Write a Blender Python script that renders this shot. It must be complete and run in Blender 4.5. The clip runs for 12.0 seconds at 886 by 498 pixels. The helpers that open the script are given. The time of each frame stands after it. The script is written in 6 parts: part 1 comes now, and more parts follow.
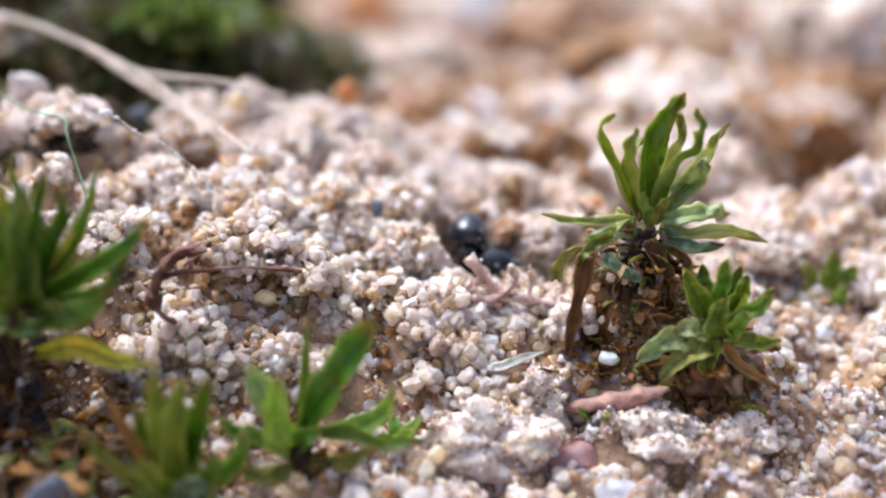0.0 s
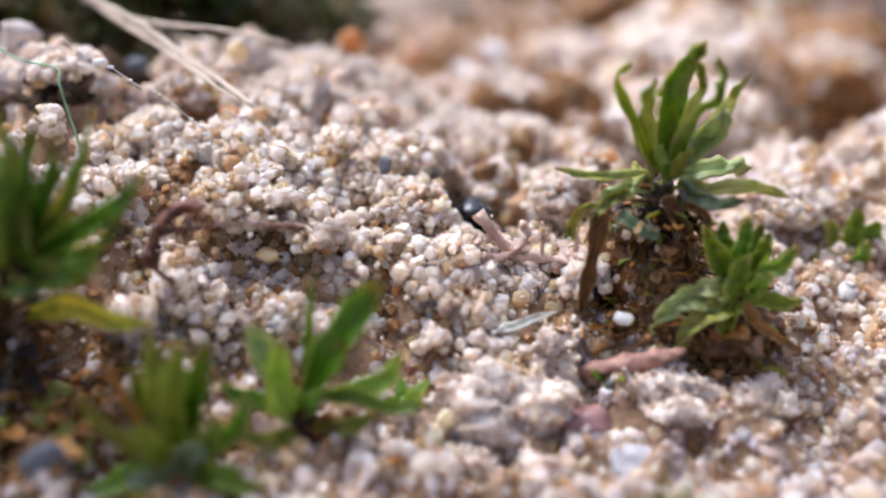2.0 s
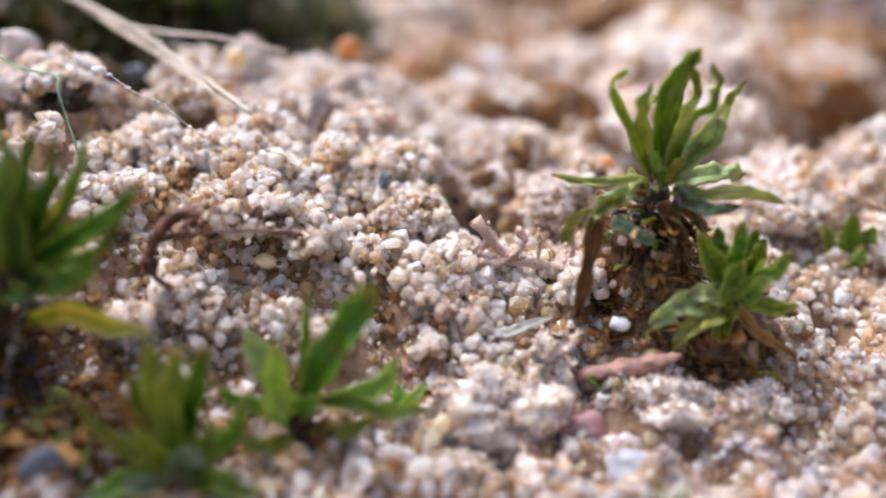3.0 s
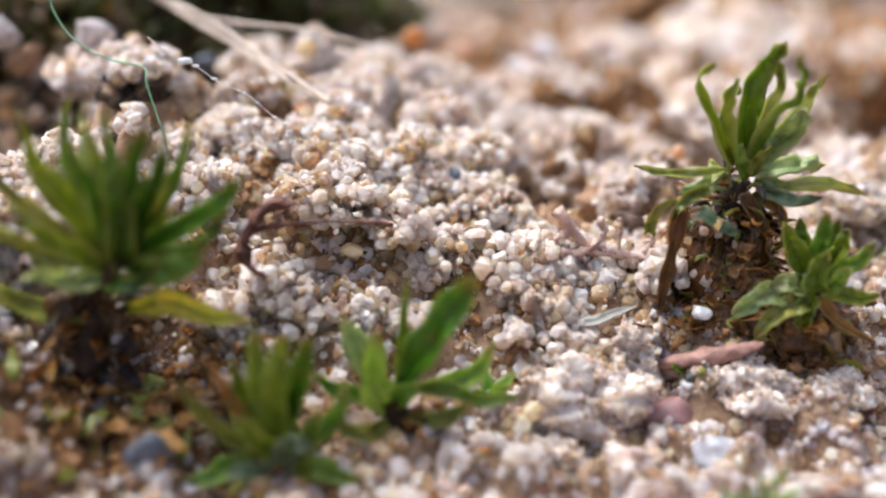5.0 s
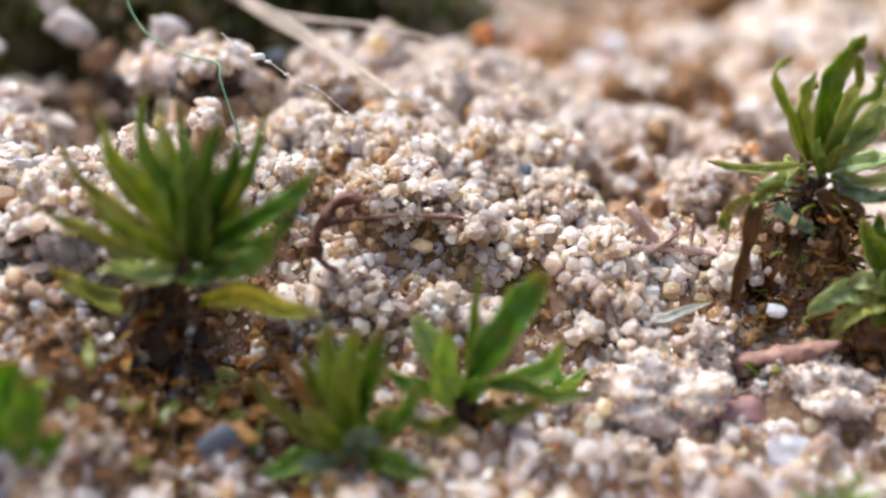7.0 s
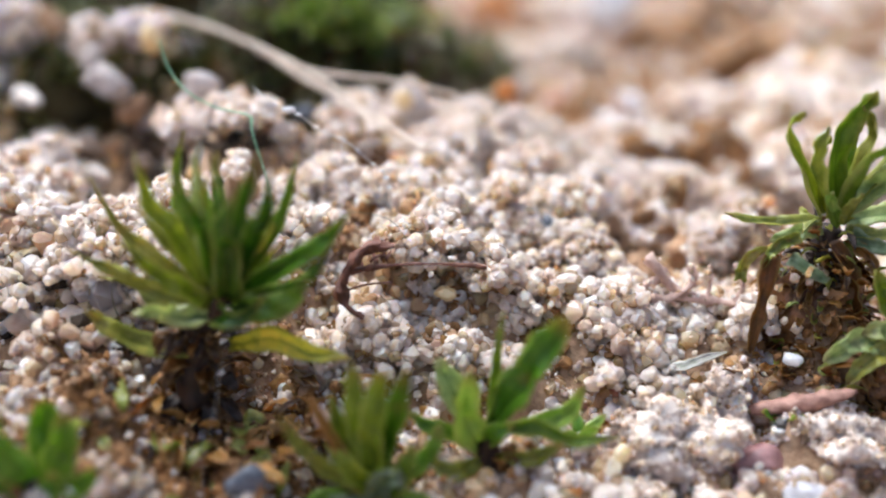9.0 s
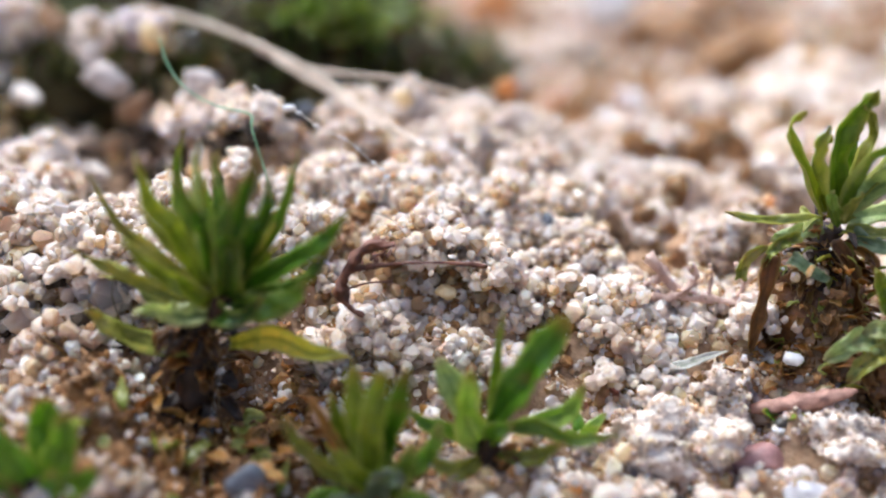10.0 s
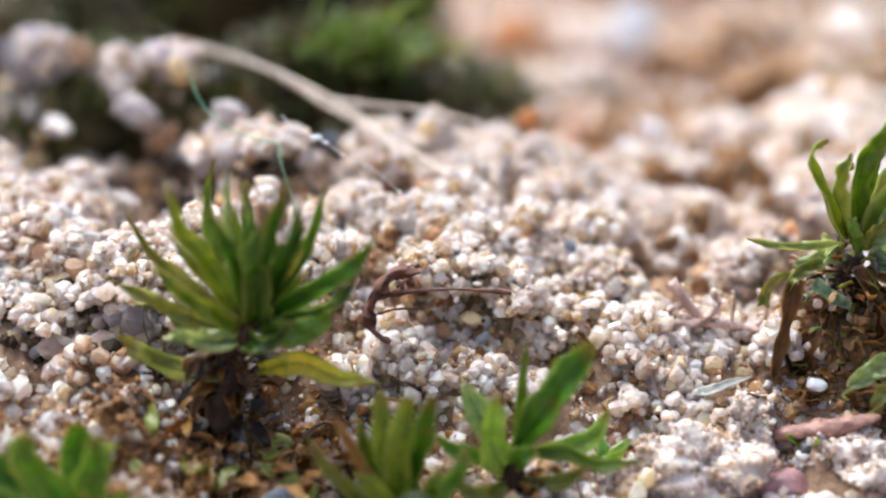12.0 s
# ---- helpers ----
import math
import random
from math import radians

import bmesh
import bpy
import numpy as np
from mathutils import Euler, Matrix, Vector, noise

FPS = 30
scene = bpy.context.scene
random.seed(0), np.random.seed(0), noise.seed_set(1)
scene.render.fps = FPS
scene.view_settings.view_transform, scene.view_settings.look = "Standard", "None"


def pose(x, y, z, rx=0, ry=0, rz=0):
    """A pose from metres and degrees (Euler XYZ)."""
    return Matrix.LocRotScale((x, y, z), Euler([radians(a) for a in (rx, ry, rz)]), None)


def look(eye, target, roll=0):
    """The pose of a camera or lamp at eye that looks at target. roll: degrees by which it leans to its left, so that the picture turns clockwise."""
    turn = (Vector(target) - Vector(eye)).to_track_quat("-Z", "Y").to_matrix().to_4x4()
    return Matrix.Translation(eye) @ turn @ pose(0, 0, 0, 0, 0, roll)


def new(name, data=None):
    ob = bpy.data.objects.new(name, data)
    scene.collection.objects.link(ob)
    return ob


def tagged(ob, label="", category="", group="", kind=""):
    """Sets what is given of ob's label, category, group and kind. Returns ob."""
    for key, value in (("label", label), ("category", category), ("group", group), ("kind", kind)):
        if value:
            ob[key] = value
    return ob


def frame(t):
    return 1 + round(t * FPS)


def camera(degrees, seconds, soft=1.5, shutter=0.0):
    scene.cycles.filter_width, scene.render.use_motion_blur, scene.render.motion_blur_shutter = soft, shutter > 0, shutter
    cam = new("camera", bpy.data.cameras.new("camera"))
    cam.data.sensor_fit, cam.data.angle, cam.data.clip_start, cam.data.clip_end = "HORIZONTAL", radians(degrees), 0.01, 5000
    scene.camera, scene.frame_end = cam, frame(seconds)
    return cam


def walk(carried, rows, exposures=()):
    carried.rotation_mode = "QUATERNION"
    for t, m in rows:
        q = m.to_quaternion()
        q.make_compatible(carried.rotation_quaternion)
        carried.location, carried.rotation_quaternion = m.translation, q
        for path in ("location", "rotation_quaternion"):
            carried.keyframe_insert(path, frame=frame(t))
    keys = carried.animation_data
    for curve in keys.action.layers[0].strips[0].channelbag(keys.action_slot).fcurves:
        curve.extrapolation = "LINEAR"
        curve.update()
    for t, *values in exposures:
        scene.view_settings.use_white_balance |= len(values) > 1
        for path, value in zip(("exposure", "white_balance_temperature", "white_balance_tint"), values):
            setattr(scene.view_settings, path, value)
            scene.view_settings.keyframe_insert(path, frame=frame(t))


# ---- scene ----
MM = 0.001  # everything below is drawn in millimetres

# ---- camera: a phone with a close-up lens, held about three centimetres off the sand ----
cam = camera(41.0, 12.0, soft=2.0)
PATH = [
    (0, (0.00, -0.00, 14.97), (-0.00, 27.39, 2.74), 0.63),
    (0.5, (-0.01, -0.18, 14.98), (-0.36, 27.25, 2.84), 0.41),
    (1, (-0.01, 1.05, 14.52), (-0.27, 27.66, 0.67), 0.51),
    (1.5, (0.03, 0.92, 14.65), (-0.08, 27.77, 1.28), 0.58),
    (2, (-0.10, 1.13, 14.58), (-0.21, 28.00, 1.24), 0.57),
    (2.5, (-0.00, 1.06, 14.51), (-0.13, 28.01, 1.34), 0.50),
    (3, (0.00, 0.97, 14.57), (-0.13, 27.94, 1.44), 0.46),
    (3.2, (-0.05, 1.01, 14.57), (-0.08, 28.01, 1.48), 0.59),
    (4.8, (-2.16, 0.57, 14.93), (-2.20, 27.35, 1.41), 0.76),
    (5, (-2.24, 0.63, 14.96), (-2.27, 27.39, 1.40), 0.64),
    (5.5, (-2.20, 0.47, 15.07), (-2.16, 27.29, 1.63), 0.66),
    (6, (-2.03, 0.53, 15.14), (-1.97, 27.28, 1.54), 0.64),
    (6.5, (-2.19, 0.35, 15.12), (-1.99, 27.34, 2.03), 0.62),
    (7, (-2.44, 0.62, 14.85), (-4.05, 27.32, 1.27), -0.58),
    (7.2, (-2.61, 0.31, 15.17), (-4.64, 27.23, 2.10), -0.72),
    (8.8, (-2.59, -0.26, 14.97), (-4.62, 27.05, 2.72), -0.28),
    (9, (-2.53, -0.25, 14.92), (-4.62, 27.08, 2.72), -0.52),
    (9.5, (-2.56, -0.26, 14.95), (-4.64, 27.06, 2.74), -0.49),
    (10, (-2.56, -0.20, 14.95), (-4.63, 27.09, 2.68), -0.44),
    (10.5, (-2.58, -0.19, 14.89), (-4.65, 27.09, 2.58), -0.48),
    (11, (-2.71, -0.70, 15.07), (-5.18, 26.97, 3.74), -0.87),
    (11.5, (-2.67, -0.67, 15.03), (-5.23, 26.92, 3.55), -0.91),
    (12, (-2.67, -0.63, 15.03), (-5.25, 26.94, 3.48), -0.93),
]
walk(cam, [(t, look(Vector(eye) * MM, Vector(target) * MM, roll)) for t, eye, target, roll in PATH],
     exposures=[(0.0, 0.92, 5350, 8), (0.7, 0.90, 5350, 8), (1.0, 0.71, 5500, 9), (3.0, 0.74, 5500, 9), (5.0, 0.76, 5600, 6), (7.0, 0.82, 5600, 5), (9.0, 0.91, 5450, 4), (12.0, 0.97, 5400, 4)])
cam.data.dof.use_dof = True
cam.data.dof.focus_distance = 30.4 * MM
cam.data.dof.aperture_fstop = 29.0

# ---- light: a bright overcast sky with a soft sun behind thin cloud ----
SUN_EL, SUN_AZ = 62.0, 310.0
world = bpy.data.worlds.new("overcast_sky")
scene.world = world
world.use_nodes = True
wn = world.node_tree.nodes
sky = wn.new("ShaderNodeTexSky")
sky.sky_type = "NISHITA"
sky.sun_disc = False
sky.sun_elevation, sky.sun_rotation = radians(SUN_EL), radians(SUN_AZ)
sky.air_density, sky.dust_density, sky.ozone_density = 0.5, 9.0, 1.0
world.node_tree.links.new(sky.outputs[0], wn["Background"].inputs[0])
wn["Background"].inputs[1].default_value = 0.15
sun = new("sun", bpy.data.lights.new("sun", "SUN"))
sun.data.energy, sun.data.angle, sun.data.color = 1.35, radians(26), (1.0, 0.97, 0.93)
el, az = radians(SUN_EL), radians(SUN_AZ)
sun_dir = Vector((math.sin(az) * math.cos(el), math.cos(az) * math.cos(el), math.sin(el)))
sun.matrix_world = look(sun_dir * 2, (0, 0, 0))


# ---- materials ----
def material(name):
    m = bpy.data.materials.new(name)
    m.use_nodes = True
    n, l = m.node_tree.nodes, m.node_tree.links
    return m, n, l, n["Principled BSDF"], n["Material Output"]


def ramp(n, stops, interpolation="LINEAR"):
    r = n.new("ShaderNodeValToRGB")
    r.color_ramp.interpolation = interpolation
    e = r.color_ramp.elements
    while len(e) < len(stops):
        e.new(0.5)
    for k, (p, c) in zip(e, stops):
        k.position, k.color = p, (*c, 1)
    return r


def noise_tex(n, l, per_mm, detail=3.0, rough=0.6):
    """Noise whose features are about 1/per_mm millimetres wide, in object space."""
    c = n.new("ShaderNodeTexCoord")
    t = n.new("ShaderNodeTexNoise")
    t.inputs["Scale"].default_value = per_mm * 1000
    t.inputs["Detail"].default_value, t.inputs["Roughness"].default_value = detail, rough
    l.new(c.outputs["Object"], t.inputs["Vector"])
    return t


def mixed(n, l, a, b, fac, mode="MIX"):
    m = n.new("ShaderNodeMix")
    m.data_type, m.blend_type = "RGBA", mode
    for socket, v in ((m.inputs[0], fac), (m.inputs[6], a), (m.inputs[7], b)):
        if isinstance(v, bpy.types.NodeSocket):
            l.new(v, socket)
        else:
            socket.default_value = v if isinstance(v, float) else (*v, 1)
    return m.outputs[2]


def bumped(n, l, bsdf, height, strength, mm):
    b = n.new("ShaderNodeBump")
    b.inputs["Strength"].default_value, b.inputs["Distance"].default_value = strength, mm * MM
    l.new(height, b.inputs["Height"])
    l.new(b.outputs[0], bsdf.inputs["Normal"])
    return b


def see_through(n, l, bsdf, out, colour, share, normal=None):
    """Lets part of the light pass through a thin or cloudy body."""
    t, m = n.new("ShaderNodeBsdfTranslucent"), n.new("ShaderNodeMixShader")
    l.new(colour, t.inputs[0])
    m.inputs[0].default_value = share
    l.new(bsdf.outputs[0], m.inputs[1])
    l.new(t.outputs[0], m.inputs[2])
    l.new(m.outputs[0], out.inputs[0])


def random_value(n, per_object):
    return n.new("ShaderNodeObjectInfo").outputs["Random"] if per_object else n.new("ShaderNodeNewGeometry").outputs["Random Per Island"]


QUARTZ = [
    (0.00, (0.975, 0.935, 0.885)), (0.16, (0.965, 0.895, 0.815)), (0.30, (0.95, 0.845, 0.735)), (0.42, (0.985, 0.96, 0.93)),
    (0.54, (0.935, 0.81, 0.66)), (0.62, (0.975, 0.925, 0.87)), (0.72, (0.965, 0.87, 0.63)), (0.79, (0.975, 0.915, 0.865)),
    (0.85, (0.84, 0.60, 0.35)), (0.90, (0.955, 0.79, 0.67)), (0.95, (0.985, 0.97, 0.95)), (1.0, (0.965, 0.90, 0.845)),
]
GRIT = [
    (0.00, (0.90, 0.83, 0.79)), (0.15, (0.80, 0.66, 0.60)), (0.30, (0.94, 0.92, 0.91)), (0.44, (0.76, 0.66, 0.66)),
    (0.55, (0.82, 0.68, 0.60)), (0.66, (0.82, 0.79, 0.83)), (0.76, (0.90, 0.81, 0.75)), (0.84, (0.60, 0.42, 0.38)),
    (0.90, (0.70, 0.47, 0.28)), (0.94, (0.94, 0.93, 0.93)), (0.97, (0.66, 0.26, 0.16)), (0.985, (0.12, 0.12, 0.14)),
]


def grain_material(name, stops, per_object=False, rough=0.2, stained=0.9, milky=0.5, lumpy=False, clear=0.35):
    """Quartz: most grains milky, a share of them glassy, dusted with brown here and there."""
    m, n, l, b, out = material(name)

    def maths(kind, a, *numbers):
        k = n.new("ShaderNodeMath")
        k.operation = kind
        l.new(a, k.inputs[0])
        for socket, v in zip(k.inputs[1:], numbers):
            if isinstance(v, float):
                socket.default_value = v
            else:
                l.new(v, socket)
        return k.outputs[0]

    own = random_value(n, per_object)
    r = ramp(n, stops)
    if lumpy:
        spot = noise_tex(n, l, 0.9, 1.0)
        l.new(maths("MULTIPLY_ADD", own, 0.2, maths("MULTIPLY_ADD", spot.outputs[0], 2.2, -0.8)), r.inputs[0])
    else:
        l.new(own, r.inputs[0])
    t = noise_tex(n, l, 5.0, 4.0, 0.7)
    stain = ramp(n, [(0.34, (0.62, 0.46, 0.32)), (0.50, (1, 1, 1))])
    l.new(t.outputs[0], stain.inputs[0])
    colour = mixed(n, l, r.outputs[0], stain.outputs[0], 0.35, "MULTIPLY")
    wide = ramp(n, [(0.34, (0.74, 0.54, 0.34)), (0.46, (1, 1, 1))])
    l.new(noise_tex(n, l, 0.55, 2.0).outputs[0], wide.inputs[0])
    if not per_object:
        colour = mixed(n, l, colour, wide.outputs[0], stained, "MULTIPLY")
    glassy = maths("LESS_THAN", maths("FRACT", maths("MULTIPLY", own, 17.31)), clear)
    l.new(maths("MULTIPLY", glassy, 0.7), b.inputs["Transmission Weight"])
    colour = mixed(n, l, colour, mixed(n, l, colour, (0.98, 0.82, 0.58), 1.0, "MULTIPLY"), glassy)
    l.new(colour, b.inputs["Base Color"])
    b.inputs["Roughness"].default_value = rough
    b.inputs["IOR"].default_value = 1.5
    b.inputs["Subsurface Weight"].default_value, b.inputs["Subsurface Scale"].default_value = 0.6, 0.6 * MM
    b.inputs["Subsurface Radius"].default_value = (1.0, 0.75, 0.5)
    b.inputs["Coat Weight"].default_value, b.inputs["Coat Roughness"].default_value = 0.55, 0.08
    fine = noise_tex(n, l, 9.0, 4.0, 0.65)
    bumped(n, l, b, fine.outputs[0], 0.8, 0.07)
    body, mix = n.new("ShaderNodeBsdfTranslucent"), n.new("ShaderNodeMixShader")
    l.new(mixed(n, l, colour, (1.0, 0.96, 0.92), 1.0, "MULTIPLY"), body.inputs[0])
    l.new(maths("MULTIPLY_ADD", glassy, -0.6 * milky, milky), mix.inputs[0])
    l.new(b.outputs[0], mix.inputs[1])
    l.new(body.outputs[0], mix.inputs[2])
    l.new(mix.outputs[0], out.inputs[0])
    return m


def plain_material(name, dark, light, per_mm, rough=0.7, bump=0.4, depth=0.05, through_share=0.0, coat=0.0, milky=0.0, shine=0.5):
    m, n, l, b, out = material(name)
    t = noise_tex(n, l, per_mm, 5.0, 0.65)
    r = ramp(n, [(0.3, dark), (0.7, light)])
    l.new(t.outputs[0], r.inputs[0])
    l.new(r.outputs[0], b.inputs["Base Color"])
    b.inputs["Roughness"].default_value, b.inputs["Coat Weight"].default_value = rough, coat
    b.inputs["Specular IOR Level"].default_value = shine
    bumped(n, l, b, noise_tex(n, l, per_mm * 3, 3.0).outputs[0], bump, depth)
    if through_share:
        see_through(n, l, b, out, r.outputs[0], through_share)
    if milky:
        see_through(n, l, b, out, r.outputs[0], milky * 0.6)
    return m


def leaf_material(name, young, old, tip, share=0.5, edge=(0.55, 0.58, 0.12)):
    """A moist moss leaf, one cell thick: fine cell rows along it, a paler rib, browned tip."""
    m, n, l, b, out = material(name)
    uv = n.new("ShaderNodeUVMap")
    sep = n.new("ShaderNodeSeparateXYZ")
    l.new(uv.outputs[0], sep.inputs[0])
    base = ramp(n, [(0.0, old), (1.0, young)])
    l.new(n.new("ShaderNodeObjectInfo").outputs["Random"], base.inputs[0])
    rib = ramp(n, [(0.38, (1, 1, 1)), (0.5, (0.5, 0.6, 0.45)), (0.62, (1, 1, 1))])
    l.new(sep.outputs[0], rib.inputs[0])
    ribbed = mixed(n, l, base.outputs[0], rib.outputs[0], 0.7, "MULTIPLY")
    mottled = ramp(n, [(0.32, (0.50, 0.56, 0.38)), (0.5, (0.9, 0.92, 0.8)), (0.68, (1.3, 1.15, 1.1))])
    l.new(noise_tex(n, l, 2.0, 5.0, 0.7).outputs[0], mottled.inputs[0])
    ribbed = mixed(n, l, ribbed, mottled.outputs[0], 0.9, "MULTIPLY")
    aged = ramp(n, [(0.60, (0, 0, 0)), (0.72, (0.7, 0.7, 0.7))])
    l.new(noise_tex(n, l, 0.8, 3.0).outputs[0], aged.inputs[0])
    ribbed = mixed(n, l, ribbed, tip, aged.outputs[0])
    brown = ramp(n, [(0.8, (0, 0, 0)), (1.0, (1, 1, 1))])
    l.new(sep.outputs[1], brown.inputs[0])
    colour = mixed(n, l, ribbed, tip, brown.outputs[0])
    rim = ramp(n, [(0.0, (0.65, 0.65, 0.65)), (0.16, (0, 0, 0)), (0.84, (0, 0, 0)), (1.0, (0.65, 0.65, 0.65))])
    l.new(sep.outputs[0], rim.inputs[0])
    colour = mixed(n, l, colour, edge, rim.outputs[0])
    l.new(colour, b.inputs["Base Color"])
    b.inputs["Roughness"].default_value = 0.35
    b.inputs["Coat Weight"].default_value, b.inputs["Coat Roughness"].default_value = 0.55, 0.2
    bumpy = noise_tex(n, l, 6.0, 3.0)
    wave = n.new("ShaderNodeTexWave")
    wave.inputs["Scale"].default_value, wave.inputs["Distortion"].default_value = 7.0, 1.5
    l.new(uv.outputs[0], wave.inputs["Vector"])
    both = mixed(n, l, wave.outputs[0], bumpy.outputs[0], 0.6)
    bumped(n, l, b, both, 0.35, 0.03)
    see_through(n, l, b, out, colour, share)
    return m


SAND = grain_material("quartz_sand", QUARTZ, stained=0.5, milky=0.5, rough=0.22, clear=0.2)
SAND_PIECE = grain_material("quartz_sand_piece", QUARTZ, per_object=True)
SAND_LUMPS = grain_material("lumped_quartz", QUARTZ, lumpy=True, stained=0.45, milky=0.5, rough=0.24, clear=0.18)
GRITTY = grain_material("mixed_grit", GRIT, rough=0.3, stained=0.3)
AMBER_SAND = grain_material("amber_sand", [(0.0, (0.62, 0.40, 0.20)), (0.3, (0.86, 0.66, 0.40)), (0.55, (0.50, 0.30, 0.15)), (0.8, (0.92, 0.80, 0.52)), (1.0, (0.80, 0.50, 0.30))], stained=0.4)
OCHRE = grain_material("ochre_grains", milky=0.25, stops=[(0.0, (0.14, 0.09, 0.04)), (0.3, (0.46, 0.32, 0.13)), (0.5, (0.12, 0.12, 0.04)), (0.7, (0.62, 0.46, 0.22)), (0.85, (0.30, 0.22, 0.12)), (1.0, (0.80, 0.70, 0.56))])
SOIL = plain_material("sandy_soil", (0.13, 0.068, 0.03), (0.50, 0.33, 0.20), 1.6, 0.85, 0.8, 0.12)
HUMUS = plain_material("humus", (0.055, 0.024, 0.008), (0.38, 0.18, 0.05), 1.6, 0.7, 0.8, 0.1)
LITTER = plain_material("amber_litter", (0.03, 0.010, 0.003), (0.30, 0.12, 0.022), 2.2, 0.45, 0.9, 0.12, coat=0.3)
GRAVEL = grain_material("mixed_gravel", [(0.0, (0.90, 0.84, 0.80)), (0.2, (0.72, 0.56, 0.42)), (0.35, (0.93, 0.88, 0.86)), (0.5, (0.50, 0.33, 0.20)), (0.62, (0.86, 0.78, 0.74)),
                                         (0.75, (0.80, 0.62, 0.34)), (0.85, (0.40, 0.36, 0.36)), (1.0, (0.94, 0.90, 0.88))], stained=0.5, rough=0.35, clear=0.2)
# near black, so burrow, hole and gaps carry their shade in this colour
HUMUS_BLACK = plain_material("shade_black_humus", (0.012, 0.009, 0.006), (0.08, 0.05, 0.028), 1.2, 0.7, 0.8, 0.12, shine=0.15)
CRUMB = plain_material("soil_crumb", (0.56, 0.45, 0.36), (0.92, 0.86, 0.79), 1.1, 0.8, 0.9, 0.15)
BROWN_CRUMB = plain_material("brown_crumb", (0.22, 0.11, 0.045), (0.52, 0.33, 0.19), 1.0, 0.8, 0.9, 0.15)
LEAF = leaf_material("moss_leaf", (0.40, 0.56, 0.045), (0.13, 0.29, 0.012), (0.38, 0.26, 0.05), 0.58)
LEAF_DEEP = leaf_material("deep_green_moss_leaf", (0.17, 0.32, 0.015), (0.06, 0.16, 0.005), (0.34, 0.20, 0.04), 0.55)
LEAF_BRIGHT = leaf_material("moss_leaf_bright", (0.46, 0.62, 0.10), (0.24, 0.42, 0.04), (0.40, 0.32, 0.08), 0.5)
LEAF_OLIVE = leaf_material("moss_leaf_olive", (0.50, 0.47, 0.09), (0.28, 0.32, 0.04), (0.42, 0.28, 0.08), 0.5)
LEAF_DEAD = leaf_material("dead_moss_leaf", (0.40, 0.17, 0.03), (0.11, 0.04, 0.007), (0.14, 0.06, 0.012), 0.55, edge=(0.55, 0.36, 0.12))
LEAF_TEAL = leaf_material("algal_leaf", (0.34, 0.42, 0.24), (0.18, 0.25, 0.13), (0.22, 0.20, 0.10), 0.45, edge=(0.4, 0.42, 0.25))
# darker copy of the moss leaf, with the cushion's shade in its colour
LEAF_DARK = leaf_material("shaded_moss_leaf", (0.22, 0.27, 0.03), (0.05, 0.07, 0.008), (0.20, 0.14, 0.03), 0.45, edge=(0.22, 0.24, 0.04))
LEAF_YELLOW = leaf_material("yellow_moss_leaf", (0.90, 0.84, 0.12), (0.80, 0.74, 0.09), (0.50, 0.40, 0.08), 0.62)
LEAF_AMBER = leaf_material("amber_dead_leaf", (0.74, 0.42, 0.11), (0.36, 0.16, 0.03), (0.40, 0.20, 0.06), 0.5, edge=(0.75, 0.5, 0.2))
LEAF_FRESH = leaf_material("fresh_moss_leaf", (0.44, 0.50, 0.035), (0.19, 0.32, 0.012), (0.36, 0.30, 0.05), 0.55, edge=(0.62, 0.62, 0.16))
LEAF_PALE = leaf_material("pale_moss_leaf", (0.62, 0.70, 0.34), (0.50, 0.60, 0.26), (0.5, 0.45, 0.2), 0.55, edge=(0.6, 0.6, 0.25))
LEAF_GREY = leaf_material("grey_leaf", (0.42, 0.38, 0.36), (0.30, 0.27, 0.26), (0.34, 0.28, 0.18), 0.2, edge=(0.4, 0.36, 0.3))
STEM = plain_material("moss_stem", (0.014, 0.007, 0.003), (0.06, 0.026, 0.010), 3.0, 0.55, 0.6, 0.05)
STRAW = plain_material("dry_straw", (0.52, 0.40, 0.29), (0.78, 0.66, 0.53), 1.5, 0.5, 0.3, 0.03, 0.2)
TWIG = plain_material("red_brown_twig", (0.05, 0.014, 0.007), (0.20, 0.07, 0.035), 4.0, 0.6, 0.8, 0.05)
ROOT = plain_material("pink_root", (0.46, 0.28, 0.21), (0.78, 0.58, 0.48), 3.0, 0.6, 0.8, 0.06, 0.15)
HUSK = plain_material("pink_husk", (0.20, 0.09, 0.06), (0.50, 0.28, 0.21), 3.5, 0.6, 0.8, 0.06)
GREEN_THREAD = plain_material("green_thread", (0.20, 0.42, 0.22), (0.42, 0.62, 0.40), 3.0, 0.4, 0.2, 0.01, 0.3)
WHITE_THREAD = plain_material("white_thread", (0.60, 0.56, 0.48), (0.86, 0.84, 0.78), 6.0, 0.4, 0.2, 0.01, 0.3)
DARK_THREAD = plain_material("dark_thread", (0.06, 0.07, 0.03), (0.22, 0.18, 0.08), 4.0, 0.5, 0.2, 0.01)
SLATE = plain_material("dark_pebble", (0.045, 0.05, 0.06), (0.16, 0.17, 0.20), 2.2, 0.5, 0.5, 0.05)
GREY = plain_material("grey_pebble", (0.24, 0.23, 0.25), (0.50, 0.48, 0.49), 3.0, 0.5, 0.5, 0.05)
MAROON = plain_material("maroon_pebble", (0.22, 0.10, 0.10), (0.42, 0.24, 0.22), 2.5, 0.45, 0.5, 0.05)
AMBER = plain_material("amber_grain", (0.50, 0.20, 0.05), (0.78, 0.42, 0.14), 2.0, 0.3, 0.3, 0.04, milky=0.7)
